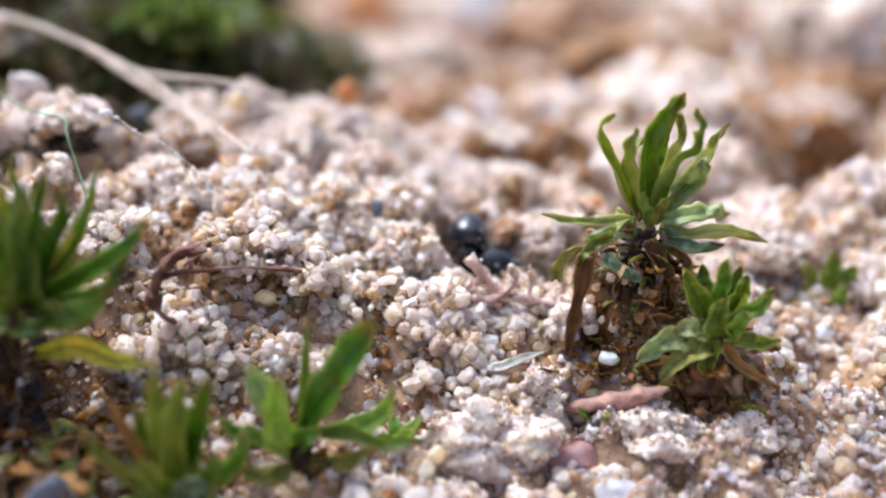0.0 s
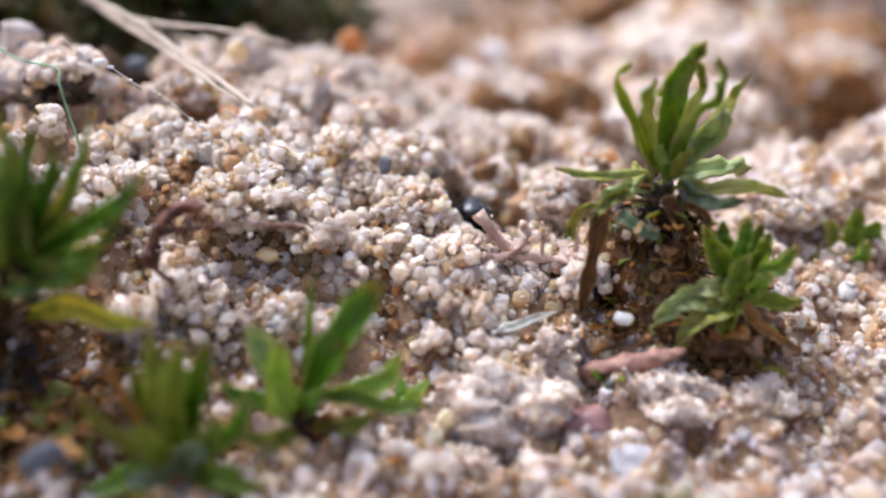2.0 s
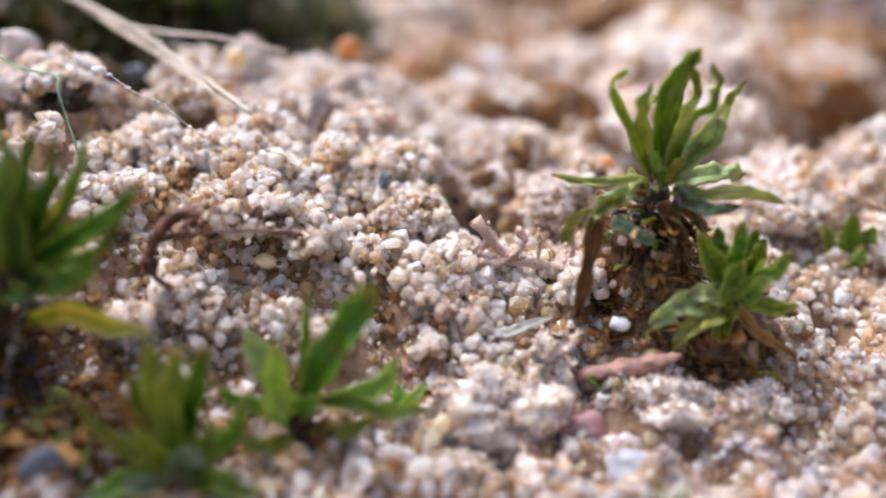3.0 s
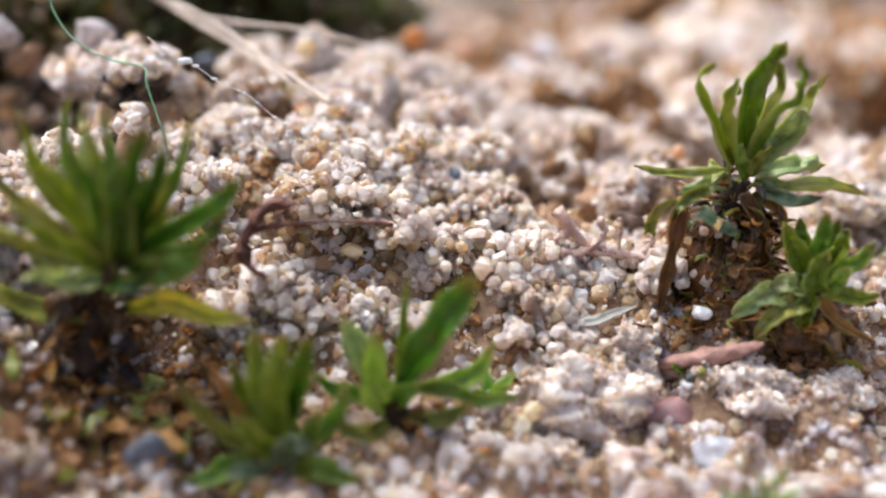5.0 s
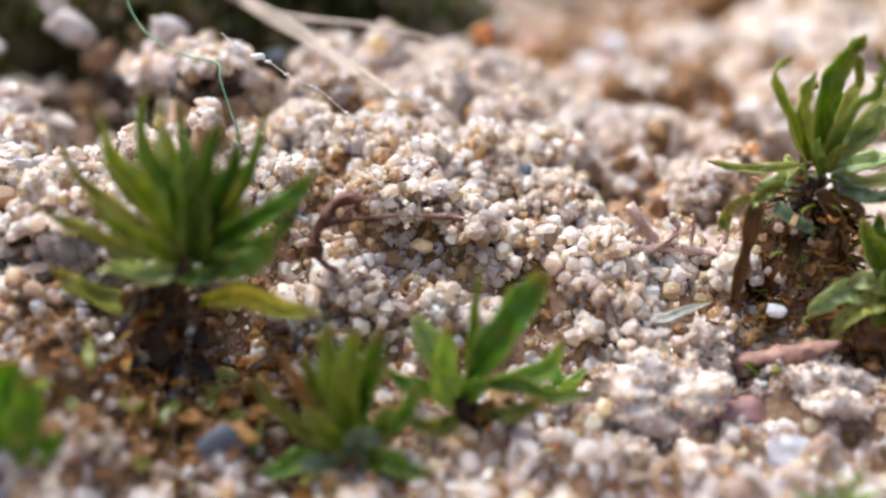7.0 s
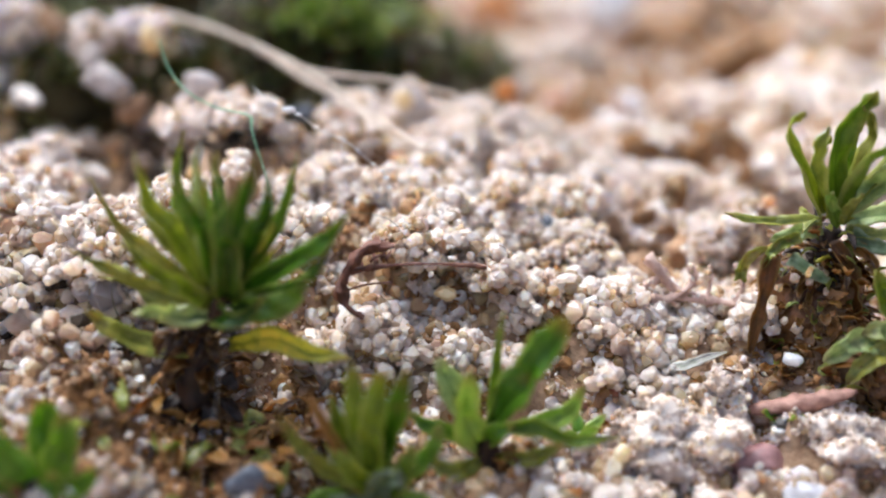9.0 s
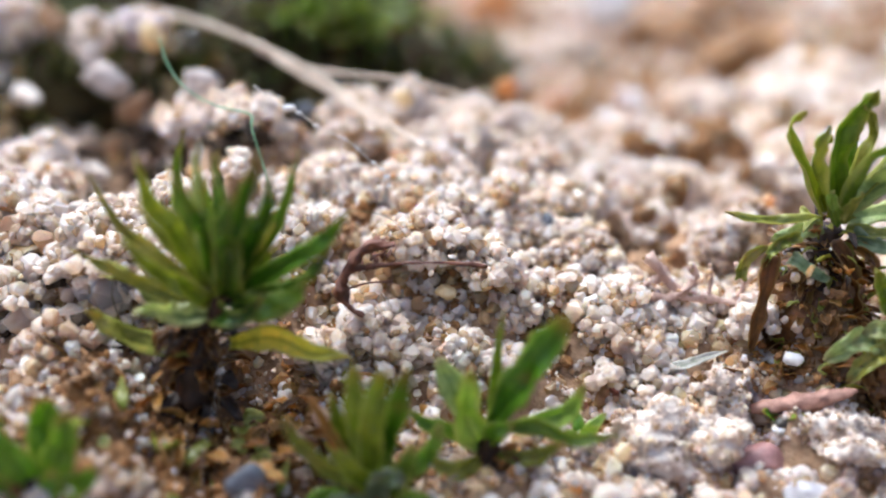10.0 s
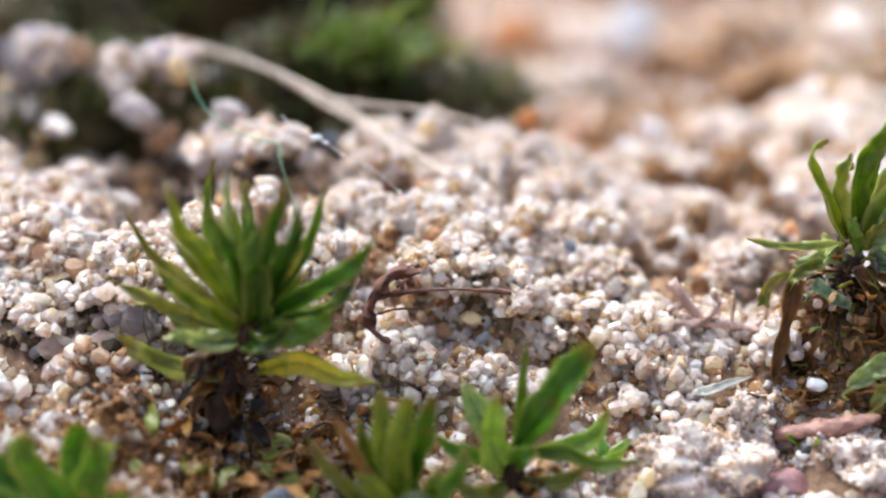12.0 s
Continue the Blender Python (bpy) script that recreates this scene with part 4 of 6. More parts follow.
def front_moss_a():
    pick = random.Random(41)
    base = (-6.1, 22.5, -2.2)
    p = thing("moss_plant", base, "young green moss shoot with a slender brown stem", "moss", "moss shoots")
    tube_object("stem", [(0, 0, -0.4), (0.1, 0, 0.5), (0.25, 0, 1.3)], lambda s: 0.34 - 0.1 * s, STEM, p, sides=8, rough=0.4)
    top = Vector((0.35, 0, 2.0))
    for pts, width, mat in (
        ([(-5.89, 22.5, -0.95), (-6.08, 22.47, 0.0), (-6.21, 22.43, 0.91), (-6.32, 22.4, 1.94)], 0.72, LEAF_FRESH), ([(-5.83, 22.5, -0.95), (-5.58, 22.47, 0.0), (-5.29, 22.43, 0.78), (-5.11, 22.4, 1.81)], 0.75, LEAF),
        ([(-5.86, 22.3, -0.96), (-5.85, 22.2, 0.18), (-5.66, 22.1, 1.14), (-5.53, 22.0, 2.05)], 0.75, LEAF_FRESH), ([(-5.98, 22.6, -1.18), (-6.46, 22.67, -0.45), (-6.75, 22.73, 0.11), (-6.89, 22.8, 0.97)], 0.50, LEAF_FRESH),
        ([(-6.21, 22.4, -1.19), (-6.93, 22.27, -0.79), (-7.48, 22.13, -0.09), (-7.92, 22.0, 0.81)], 0.40, LEAF_OLIVE), ([(-5.72, 22.5, -1.26), (-5.06, 22.53, -0.81), (-4.6, 22.57, -0.36), (-4.38, 22.6, 0.38)], 0.55, LEAF_BRIGHT),
        ([(-6.23, 22.3, -1.75), (-6.96, 22.13, -1.47), (-7.45, 21.97, -1.67), (-8.06, 21.8, -1.7)], 0.60, LEAF_BRIGHT), ([(-5.72, 22.3, -1.75), (-5.05, 22.17, -1.48), (-4.53, 22.03, -1.68), (-4.01, 21.9, -1.57)], 0.60, LEAF_BRIGHT),
        ([(-5.93, 22.0, -1.67), (-5.74, 21.87, -0.94), (-5.45, 21.73, -0.53), (-5.07, 21.6, -0.58)], 0.60, LEAF_TEAL), ([(-5.99, 22.4, -1.83), (-6.57, 22.47, -0.62), (-7.12, 22.53, 0.54), (-7.4, 22.6, 1.09)], 0.34, LEAF_AMBER),
        ([(-5.8, 22.6, -1.0), (-5.75, 22.8, 0.0), (-5.95, 22.9, 0.7), (-5.8, 22.9, 1.5)], 0.60, LEAF), ([(-5.9, 22.2, -1.2), (-6.3, 21.9, -0.6), (-6.5, 21.8, -0.2), (-6.8, 21.7, 0.1)], 0.55, LEAF_FRESH),
        ([(-5.7, 22.2, -1.2), (-5.3, 21.9, -0.7), (-5.1, 21.8, -0.2), (-4.9, 21.8, 0.3)], 0.60, LEAF_FRESH), ([(-5.9, 22.1, -1.5), (-6.3, 21.7, -1.3), (-6.6, 21.5, -1.1), (-6.9, 21.4, -1.2)], 0.5, LEAF_TEAL),
    ):
        blade(p, pts, width, mat, (pick.uniform(-0.5, 0.5), -0.8, 0.5), cup=0.6, blunt=0.55, start=0.7, ruffle=0.25)
    litter(p, pick, 26, 1.5, -0.2, 0.6, [LEAF_DEAD, LEAF_OLIVE])
    return p


def front_moss_b():
    pick = random.Random(43)
    base = (-3.25, 23.75, -2.1)
    p = thing("moss_plant", base, "small moss shoot with one broad upright spoon-shaped leaf", "moss", "moss shoots")
    tube_object("stem", [(0, 0, -0.3), (-0.05, 0, 0.9), (0, 0, 1.8)], lambda s: 0.42 - 0.2 * s, STEM, p, "brown stem", sides=8, rough=0.5)
    for pts, width, mat, blunt, label in (
        ([(-3.25, 23.7, -0.31), (-2.6, 23.63, 0.84), (-2.09, 23.57, 1.72), (-1.5, 23.5, 2.72)], 0.92, LEAF, 0.28, "broad blunt dark green leaf"),
        ([(-3.29, 23.8, -0.21), (-3.2, 23.87, 0.76), (-3.14, 23.93, 1.64), (-3.01, 24.0, 2.55)], 0.32, LEAF_FRESH, 0.8, "narrow upright leaf"),
        ([(-3.54, 23.6, -0.89), (-3.82, 23.5, -0.2), (-3.84, 23.4, 0.55), (-3.73, 23.3, 1.4)], 0.85, LEAF_BRIGHT, 0.6, "broad pale green leaf"),
        ([(-3.66, 23.9, -0.69), (-4.08, 24.03, 0.16), (-4.36, 24.17, 0.7), (-4.59, 24.3, 1.11)], 0.65, LEAF_PALE, 0.4, "pale translucent leaf"),
        ([(-3.11, 23.6, -0.32), (-2.11, 23.47, -0.19), (-1.31, 23.33, -0.42), (-0.22, 23.2, -0.18)], 0.42, LEAF_FRESH, 0.7, ""),
        ([(-3.05, 23.7, -0.38), (-2.11, 23.77, -0.3), (-1.38, 23.83, 0.08), (-1.1, 23.9, 0.74)], 0.55, LEAF_BRIGHT, 0.5, ""),
        ([(-3.65, 23.6, -0.73), (-4.32, 23.53, -0.4), (-4.79, 23.47, -0.22), (-5.18, 23.4, 0.2)], 0.45, LEAF_BRIGHT, 0.6, ""),
        ([(-3.1, 23.5, -1.04), (-2.36, 23.4, -1.02), (-1.97, 23.3, -0.78), (-1.52, 23.2, -0.38)], 0.42, LEAF_OLIVE, 0.6, ""),
        ([(-3.5, 23.4, -1.1), (-3.9, 23.0, -1.1), (-4.3, 22.8, -1.0), (-4.7, 22.8, -0.6)], 0.5, LEAF_OLIVE, 0.6, ""),
        ([(-3.3, 23.4, -0.6), (-3.2, 23.1, -0.2), (-3.0, 23.0, 0.0), (-2.7, 23.0, 0.1)], 0.5, LEAF, 0.5, ""),
    ):
        blade(p, pts, width, mat, (-0.4 if pts[-1][0] > -2.9 else 0.3, -0.85, 0.35), label=label, blunt=blunt, start=0.4, cup=0.55, ruffle=0.2)
    litter(p, pick, 12, 0.9, 0.1, 1.5, [LEAF_DEAD, LEAF_OLIVE, LEAF_DEAD], (0.4, 0.9))
    return p


def corner_moss():
    pick = random.Random(47)
    p = thing("moss_plant", (-13.3, 21.0, -1.4), "green moss shoot with thick upright leaves, out of focus", "moss", "moss shoots")
    tube_object("stem", [(0, 0, -0.4), (0, 0, 0.5), (0, 0, 1.0)], 0.26, STEM, p, sides=8, rough=0.4)
    c = (-13.2, 21.0, -0.7)
    for pts, width in (([(-13.2, 21.0, -0.7), (-13.7, 20.8, 0.3), (-13.9, 20.7, 1.0), (-13.8, 20.7, 1.6)], 0.95), ([(-13.1, 21.0, -0.7), (-12.6, 21.0, 0.2), (-12.4, 21.0, 0.8), (-12.5, 21.0, 1.3)], 0.85),
                       ([(-13.1, 21.0, -0.8), (-12.5, 20.8, -0.5), (-12.0, 20.7, -0.2), (-11.7, 20.7, 0.2)], 0.6), ([(-13.3, 21.0, -0.7), (-14.3, 21.0, 0.0), (-14.8, 21.0, 0.5), (-15.0, 21.0, 1.0)], 0.8),
                       ([(-13.2, 21.2, -0.7), (-13.2, 21.6, 0.3), (-13.1, 21.7, 0.9), (-13.2, 21.6, 1.3)], 0.8), ([(-13.3, 20.9, -0.8), (-14.0, 20.5, -0.4), (-14.5, 20.4, 0.0), (-14.8, 20.4, 0.2)], 0.7),
                       ([(-13.1, 20.9, -0.8), (-12.8, 20.5, -0.4), (-12.6, 20.3, -0.1), (-12.5, 20.2, 0.4)], 0.6)):
        blade(p, pts, width, LEAF, (0.0, -0.8, 0.5), blunt=0.5)
    litter(p, pick, 8, 0.9, 0.0, 0.5)
    return p


def bottom_moss():
    p = thing("moss_plant", (4.5, 20.5, -2.2), "short green moss shoot close to the lens", "moss", "moss shoots")
    tube_object("stem", [(0, 0, -0.3), (0, 0, 0.6), (0, 0, 1.1)], 0.22, STEM, p, sides=8, rough=0.4)
    c = (4.5, 20.5, -1.3)
    for tip, width in (((4.8, 20.4, 0.1), 0.45), ((4.4, 20.5, -0.1), 0.45), ((4.05, 20.4, -0.4), 0.45), ((5.3, 20.5, -0.6), 0.45), ((3.6, 20.6, -0.8), 0.4)):
        leaf_to(p, c, tip, width, LEAF, -8)
    return p


def sprout(place, label):
    pick = random.Random(int(place[0] * 100) + 991)
    p = thing("moss_sprout", place, label, "moss", "moss sprouts")
    tube_object("stem", [(0, 0, -0.2), (0, 0, 0.3), (0, 0, 0.5)], 0.1, STEM, p, sides=6)
    whorl(p, (0, 0, 0.3), 6, 0.85, 0.32, (55, 45, 30), [LEAF_BRIGHT, LEAF], pick, 0.05)
    return p


for grow in (left_moss, right_moss, rosette_moss, small_moss, front_moss_a, front_moss_b, corner_moss, bottom_moss):
    grow()
sprout((-1.1, 24.6, -1.7), "tiny bright green moss sprout on pale sand")
sprout((4.0, 25.7, -1.6), "tiny green sprout beneath a pink husk")


# ---- the moss cushion behind the mound, its shade put into dark colours ----
def moss_cushion(place, size, seed, shoots):
    pick = random.Random(seed)
    p = thing("moss_cushion", place, "olive moss cushion with green strands, coloured shade-dark, behind the sand mound", "moss", "moss cushions")
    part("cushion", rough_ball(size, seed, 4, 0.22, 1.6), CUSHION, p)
    vs, fs, uvs = [], [], []
    for k in range(shoots):
        az, up = pick.uniform(0, 2 * math.pi), pick.uniform(0.15, 1.0)
        flat = math.sqrt(1 - up * up)
        at = Vector((math.cos(az) * flat * size[0], math.sin(az) * flat * size[1], up * size[2]))
        e = pick.uniform(20, 80)
        v, f, u = leaf_shape(pick.uniform(0.5, 1.5), pick.uniform(0.25, 0.5), (e, e, e - 50), n=5, twist=pick.uniform(-60, 60))
        m = Matrix.Translation(at) @ Matrix.Rotation(pick.uniform(0, 6.28), 4, "Z")
        b = len(vs)
        vs += [m @ w for w in v]
        fs += [tuple(i + b for i in g) for g in f]
        uvs += u
    d = np.array([(pick.gauss(0, 1), pick.gauss(0, 1), abs(pick.gauss(0, 1))) for _ in range(260)])
    d /= np.linalg.norm(d, axis=1)[:, None]
    me = grain_mesh("grain_crust", d * np.array(size) * 1.02, np.array([pick.uniform(0.12, 0.42) for _ in d]), SHAPES_FAR, seed)
    me.materials.append(OCHRE)
    bits = new("grain_crust", me)
    bits.parent = p
    tagged(bits, "ochre grains caught in the cushion", kind="stuff")
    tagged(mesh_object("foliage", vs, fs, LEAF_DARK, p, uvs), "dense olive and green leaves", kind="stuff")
    return p


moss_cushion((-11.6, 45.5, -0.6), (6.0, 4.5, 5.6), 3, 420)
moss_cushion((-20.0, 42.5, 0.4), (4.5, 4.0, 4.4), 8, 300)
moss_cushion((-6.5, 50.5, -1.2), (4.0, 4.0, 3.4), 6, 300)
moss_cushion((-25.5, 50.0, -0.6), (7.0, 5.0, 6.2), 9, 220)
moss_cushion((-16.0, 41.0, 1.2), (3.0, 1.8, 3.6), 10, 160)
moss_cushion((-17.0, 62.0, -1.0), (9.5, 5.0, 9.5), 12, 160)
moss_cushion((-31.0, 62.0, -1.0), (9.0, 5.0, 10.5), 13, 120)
moss_cushion((12.4, 57.5, -1.8), (2.2, 1.6, 2.0), 5, 90)
moss_cushion((23.6, 73.0, -2.6), (4.6, 3.0, 4.0), 7, 120)
p = thing("moss_strand", (-9.5, 43.5, 4.2), "bright green curved moss strand over a dark cushion", "moss")
pick = random.Random(61)
for k in range(80):
    foot = Vector((-9.6 + pick.gauss(0, 1.5), 43.4 + pick.gauss(0, 0.7), 4.5 + pick.gauss(0, 0.5)))
    reach = Vector((pick.gauss(0.5, 0.9), pick.uniform(-1.6, 0.2), pick.uniform(-0.2, 1.5)))
    leaf_to(p, foot, foot + reach, pick.uniform(0.18, 0.42), pick.choice([LEAF, LEAF_BRIGHT, LEAF_FRESH, LEAF_PALE]), pick.uniform(10, 50), n=6)


# ---- dry stalks and threads ----
def dry_stalk():
    p = thing("dry_grass_stalk", (-9.3, 36.0, 4.76), "pale dry forked grass stalk lying across the mound", "straw")
    o = Vector((-9.3, 36.0, 4.76))
    rel = lambda pts: [Vector(q) - o for q in pts]  # noqa: E731
    tube_object("stalk", rel([(-15.19, 40.00, 5.66), (-13.12, 38.60, 5.50), (-11.04, 37.00, 5.18), (-9.31, 35.60, 4.82), (-8.07, 34.40, 4.43), (-6.50, 32.80, 4.02), (-5.37, 31.40, 3.78)]), lambda s: 0.11 - 0.05 * s, STRAW, p, rough=0.3)
    tube_object("fibre", rel([(-11.50, 37.40, 5.09), (-10.13, 36.60, 4.79), (-8.60, 35.80, 4.77), (-6.79, 35.00, 4.85), (-4.72, 34.20, 4.69)]), lambda s: 0.08 - 0.03 * s, STRAW, p, rough=0.3)
    tube_object("fibre", rel([(-10.85, 36.80, 4.99), (-9.40, 35.40, 4.62), (-8.40, 34.40, 4.43), (-7.41, 33.20, 4.24), (-5.83, 31.80, 3.74)]), lambda s: 0.075 - 0.03 * s, STRAW, p, rough=0.3)
    tube_object("fibre", rel([(-9.74, 35.90, 4.69), (-8.30, 34.80, 4.44), (-7.47, 33.60, 4.25), (-6.34, 32.20, 3.89)]), lambda s: 0.06 - 0.02 * s, STRAW, p, rough=0.3)
    tube_object("fibre", rel([(-9.01, 36.90, 4.45), (-9.00, 36.50, 4.21), (-8.80, 35.80, 3.92)]), 0.03, STRAW, p)
    return p


def thread(name, label, pts, r, mat, beads=0, bead_size=0.09, seed=0):
    o = Vector(pts[-1])
    p = thing(name, o, label, "thread", "fine threads")
    line = [Vector(q) - o for q in pts]
    tube_object("strand", line, r, mat, p, steps=8, sides=5, rough=0.4)
    pick = random.Random(seed)
    path = glide(line, 10)
    for k in range(beads):
        q = path[int(len(path) * (0.25 + 0.7 * (k / beads) ** pick.uniform(0.8, 1.1)))]
        s = bead_size * (1.9 if k == 0 else pick.uniform(0.35, 1.0))
        bm = rough_ball((s * pick.uniform(1.0, 1.8), s * 0.7, s * 0.7), k + seed, 2, 0.3)
        part("bead", bm, WHITE, p).location = q * MM
    return p


dry_stalk()
thread("beaded_thread", "fine dark thread strung with tiny white beads", [(-10.03, 30.6, 5.86), (-9.51, 30.43, 5.48), (-8.83, 30.27, 5.24), (-8.15, 30.1, 4.82), (-7.43, 29.93, 4.56), (-6.87, 29.77, 4.13), (-6.32, 29.6, 3.67), (-6.2, 29.6, 2.6)], 0.018, WHITE_THREAD, 12, 0.07, 5)
thread("green_thread", "long curling pale green algal thread", [(-12.8, 31.5, 6.89), (-12.52, 31.14, 6.25), (-11.99, 30.79, 5.7), (-11.12, 30.43, 5.33), (-10.09, 30.07, 5.21), (-9.95, 29.71, 4.92), (-9.69, 29.36, 4.23), (-9.43, 29.0, 3.55), (-9.4, 29.0, 2.2)], 0.027, GREEN_THREAD)
thread("silk_thread", "thin whitish silk thread hanging from moss", [(-9.3, 23.4, 1.9), (-9.46, 23.2, 1.38), (-9.6, 22.8, 0.55), (-9.66, 22.5, 0.12), (-9.88, 22.3, -0.72), (-9.9, 22.2, -2.0)], 0.004, WHITE_THREAD, 3, 0.025, 9)
thread("hair_root", "thin dark green hair arching over sand", [(-7.4, 27.0, 3.4), (-6.9, 27.5, 3.5), (-6.06, 27.8, 3.19), (-5.56, 27.8, 2.57), (-5.13, 27.8, 1.93), (-4.32, 28.0, 1.4)], 0.009, DARK_THREAD)
thread("hair_root", "thin dark hair beside the moss", [(-11.7, 25.0, 4.2), (-12.02, 25.0, 3.79), (-12.55, 25.0, 2.28), (-12.3, 25.0, 1.1)], 0.018, DARK_THREAD)
thread("hair_root", "thin dark hair on pale grains", [(-12.7, 25.0, 1.25), (-14.05, 25.0, 0.66), (-15.17, 25.0, 0.3)], 0.03, DARK_THREAD)


# ---- twigs, roots and husks ----
def curled_twig():
    o = Vector((-7.2, 27.6, 1.5))
    p = thing("curled_twig", o, "red-brown curled twig with a straight side stalk on sand", "twig")
    rel = lambda pts: [Vector(q) - o for q in pts]  # noqa: E731
    tube_object("hook", rel([(-5.78, 26.52, 3.05), (-6.40, 26.35, 3.03), (-6.89, 26.18, 2.55), (-7.11, 26.01, 1.99), (-6.88, 25.84, 1.60), (-6.51, 25.67, 1.41)]), lambda s: 0.05 + 0.075 * math.sin(math.pi * s), TWIG, p, rough=1.6, steps=14, sides=9)
    tube_object("stalk", rel([(-6.97, 26.14, 2.40), (-6.26, 26.28, 2.55), (-4.99, 26.43, 2.59), (-4.14, 26.57, 2.52), (-3.50, 26.71, 2.41)]), lambda s: 0.05 + 0.03 * math.sin(9 * s), TWIG, p, rough=0.9, steps=10)
    tube_object("stalk", rel([(-7.05, 25.95, 2.01), (-6.45, 26.05, 2.17), (-5.82, 26.14, 2.20)]), 0.03, TWIG, p)
    pick = random.Random(3)
    for k in range(16):
        q = Vector((-6.9 + 0.9 * pick.random(), 26.7, 2.3 + 0.5 * pick.random())) - o
        add_leaf(p, q, pick.uniform(-150, 60), pick.uniform(0.25, 0.6), 0.14, (40, 20, 60), TWIG, name="flake", n=4)
    return p


def pink_root():
    o = Vector((1.8, 28.6, 0.5))
    p = thing("root_fragment", o + Vector((0, -0.3, 0.45)), "pinkish branched root fragment caked with sand", "root")
    rel = lambda pts: [Vector(q) - o for q in pts]  # noqa: E731
    for pts, r in (([(0.66, 28.9, 1.5), (1.1, 28.8, 1.1), (1.55, 28.7, 0.55), (2.33, 28.6, 0.42), (3.12, 28.5, 0.32)], 0.12),
                   ([(0.8, 28.4, 0.55), (1.4, 28.5, 0.5), (1.95, 28.7, 0.95), (1.77, 28.8, 1.3)], 0.10),
                   ([(2.9, 28.5, 0.3), (3.2, 28.7, 0.83), (2.96, 28.8, 1.4)], 0.07),
                   ([(1.1, 28.8, 1.1), (0.8, 28.7, 0.8), (0.5, 28.6, 0.7)], 0.10),
                   ([(2.3, 28.6, 0.45), (2.35, 28.7, 1.0), (2.3, 28.8, 1.35)], 0.045)):
        crusted(p, rel(pts), r * 0.9, int(260 * r), int(r * 1000), 0.06)
        tube_object("branch", rel(pts), lambda s, r=r: r * (1.3 - 0.5 * s), ROOT, p, rough=1.1, sides=8)
    return p


def crusted(plant, line, radius, count, seed, size):
    """Fine grains stuck along a root or twig."""
    pick = np.random.default_rng(seed)
    path = np.array([q[:] for q in glide(line, 12)])
    c = path[pick.integers(0, len(path), count)] + pick.normal(size=(count, 3)) * radius
    me = grain_mesh("grain_crust", c, pick.uniform(0.5, 1.3, count) * size, SHAPES, seed)
    me.materials.append(SAND)
    ob = new("grain_crust", me)
    ob.parent = plant
    tagged(ob, "fine pale grains stuck on", kind="stuff")


def husk():
    o = Vector((4.4, 26.0, -0.75))
    p = thing("bark_husk", o, "narrow pinkish brown husk lying under the moss", "husk")
    tube_object("body", [Vector(q) - o for q in [(3.15, 25.8, -0.95), (4.1, 25.7, -0.72), (5.05, 25.7, -0.5), (5.7, 25.7, -0.25)]], lambda s: 0.04 + 0.2 * math.sin(math.pi * min(1, 0.08 + s * 0.92)) ** 0.8, HUSK, p, rough=0.7, sides=10, steps=12)
    return p


curled_twig(), pink_root(), husk()
p = thing("leaf_flake", (1.7, 26.6, -0.5), "thin grey and yellow leaf flake lying on sand", "leaf")
blade(p, [(0.48, 26.1, -0.66), (1.0, 26.2, -0.42), (1.5, 26.4, -0.15), (2.0, 26.6, 0.05)], 0.42, LEAF_AMBER, (0, -0.6, 0.8), ruffle=0.35, label="yellowish lower flake")
blade(p, [(1.08, 26.25, -0.12), (1.59, 26.25, 0.03), (2.08, 26.45, 0.13), (2.67, 26.65, 0.24)], 0.3, LEAF_GREY, (0, -0.5, 0.9), label="grey upper flake")


# ---- stones and crumbs ----
def stone(name, place, size, mat, label, category="pebble", seed=1, lumps=0.2, flat=8, turn=0.0, level=3, near=0.6, smooth=True):
    bm = rough_ball(size, seed, level, lumps, 1.3, flat, near)
    ob = part(name, bm, mat, None, smooth=smooth)
    ob.matrix_basis = pose(*(Vector(place) * MM), 0, 0, turn)
    return tagged(ob, label, category)


stone("dark_pebble", (-8.83, 22.00, -1.01), (0.5, 0.48, 0.48), SLATE, "smooth dark slate-grey pebble in brown litter", seed=4, lumps=0.1)
stone("grey_pebble", (-1.6, 24.5, -1.75), (0.48, 0.45, 0.4), GREY, "rounded speckled grey pebble on pale grit", seed=5)
stone("maroon_pebble", (3.3, 24.95, -1.95), (0.95, 0.7, 0.5), MAROON, "smooth maroon pebble half sunk in grit", seed=6)
stone("grey_stone", (4.4, 23.6, -2.1), (0.7, 0.6, 0.45), GREY, "rounded lilac-grey stone in fine grit", seed=7)
stone("white_grain", (4.25, 26.45, 0.15), (0.26, 0.22, 0.22), WHITE, "bright white quartz grain under the moss", "grain", seed=8, lumps=0.08)
stone("white_grain", (-0.85, 28.6, 1.1), (0.26, 0.22, 0.22), WHITE, "bright white quartz grain on the mound", "grain", seed=9, lumps=0.08)
stone("red_grain", (-3.88, 28.15, 1.35), (0.2, 0.2, 0.24), RED, "brick-red sand grain beside the twig", "grain", seed=10)
stone("red_grain", (-2.35, 28.4, 1.12), (0.3, 0.22, 0.16), RED, "orange-red sand grain on the mound", "grain", seed=11)
stone("red_grain", (6.6, 25.0, -1.8), (0.22, 0.2, 0.16), RED, "small red grain among grit", "grain", seed=12)
stone("yellow_grain", (-3.05, 28.7, 1.55), (0.42, 0.26, 0.24), YELLOW, "long honey-yellow translucent grain", "grain", seed=13, turn=-20)
stone("yellow_grain", (-4.6, 27.6, 1.22), (0.3, 0.24, 0.2), YELLOW, "pale yellow translucent grain below the twig", "grain", seed=14)
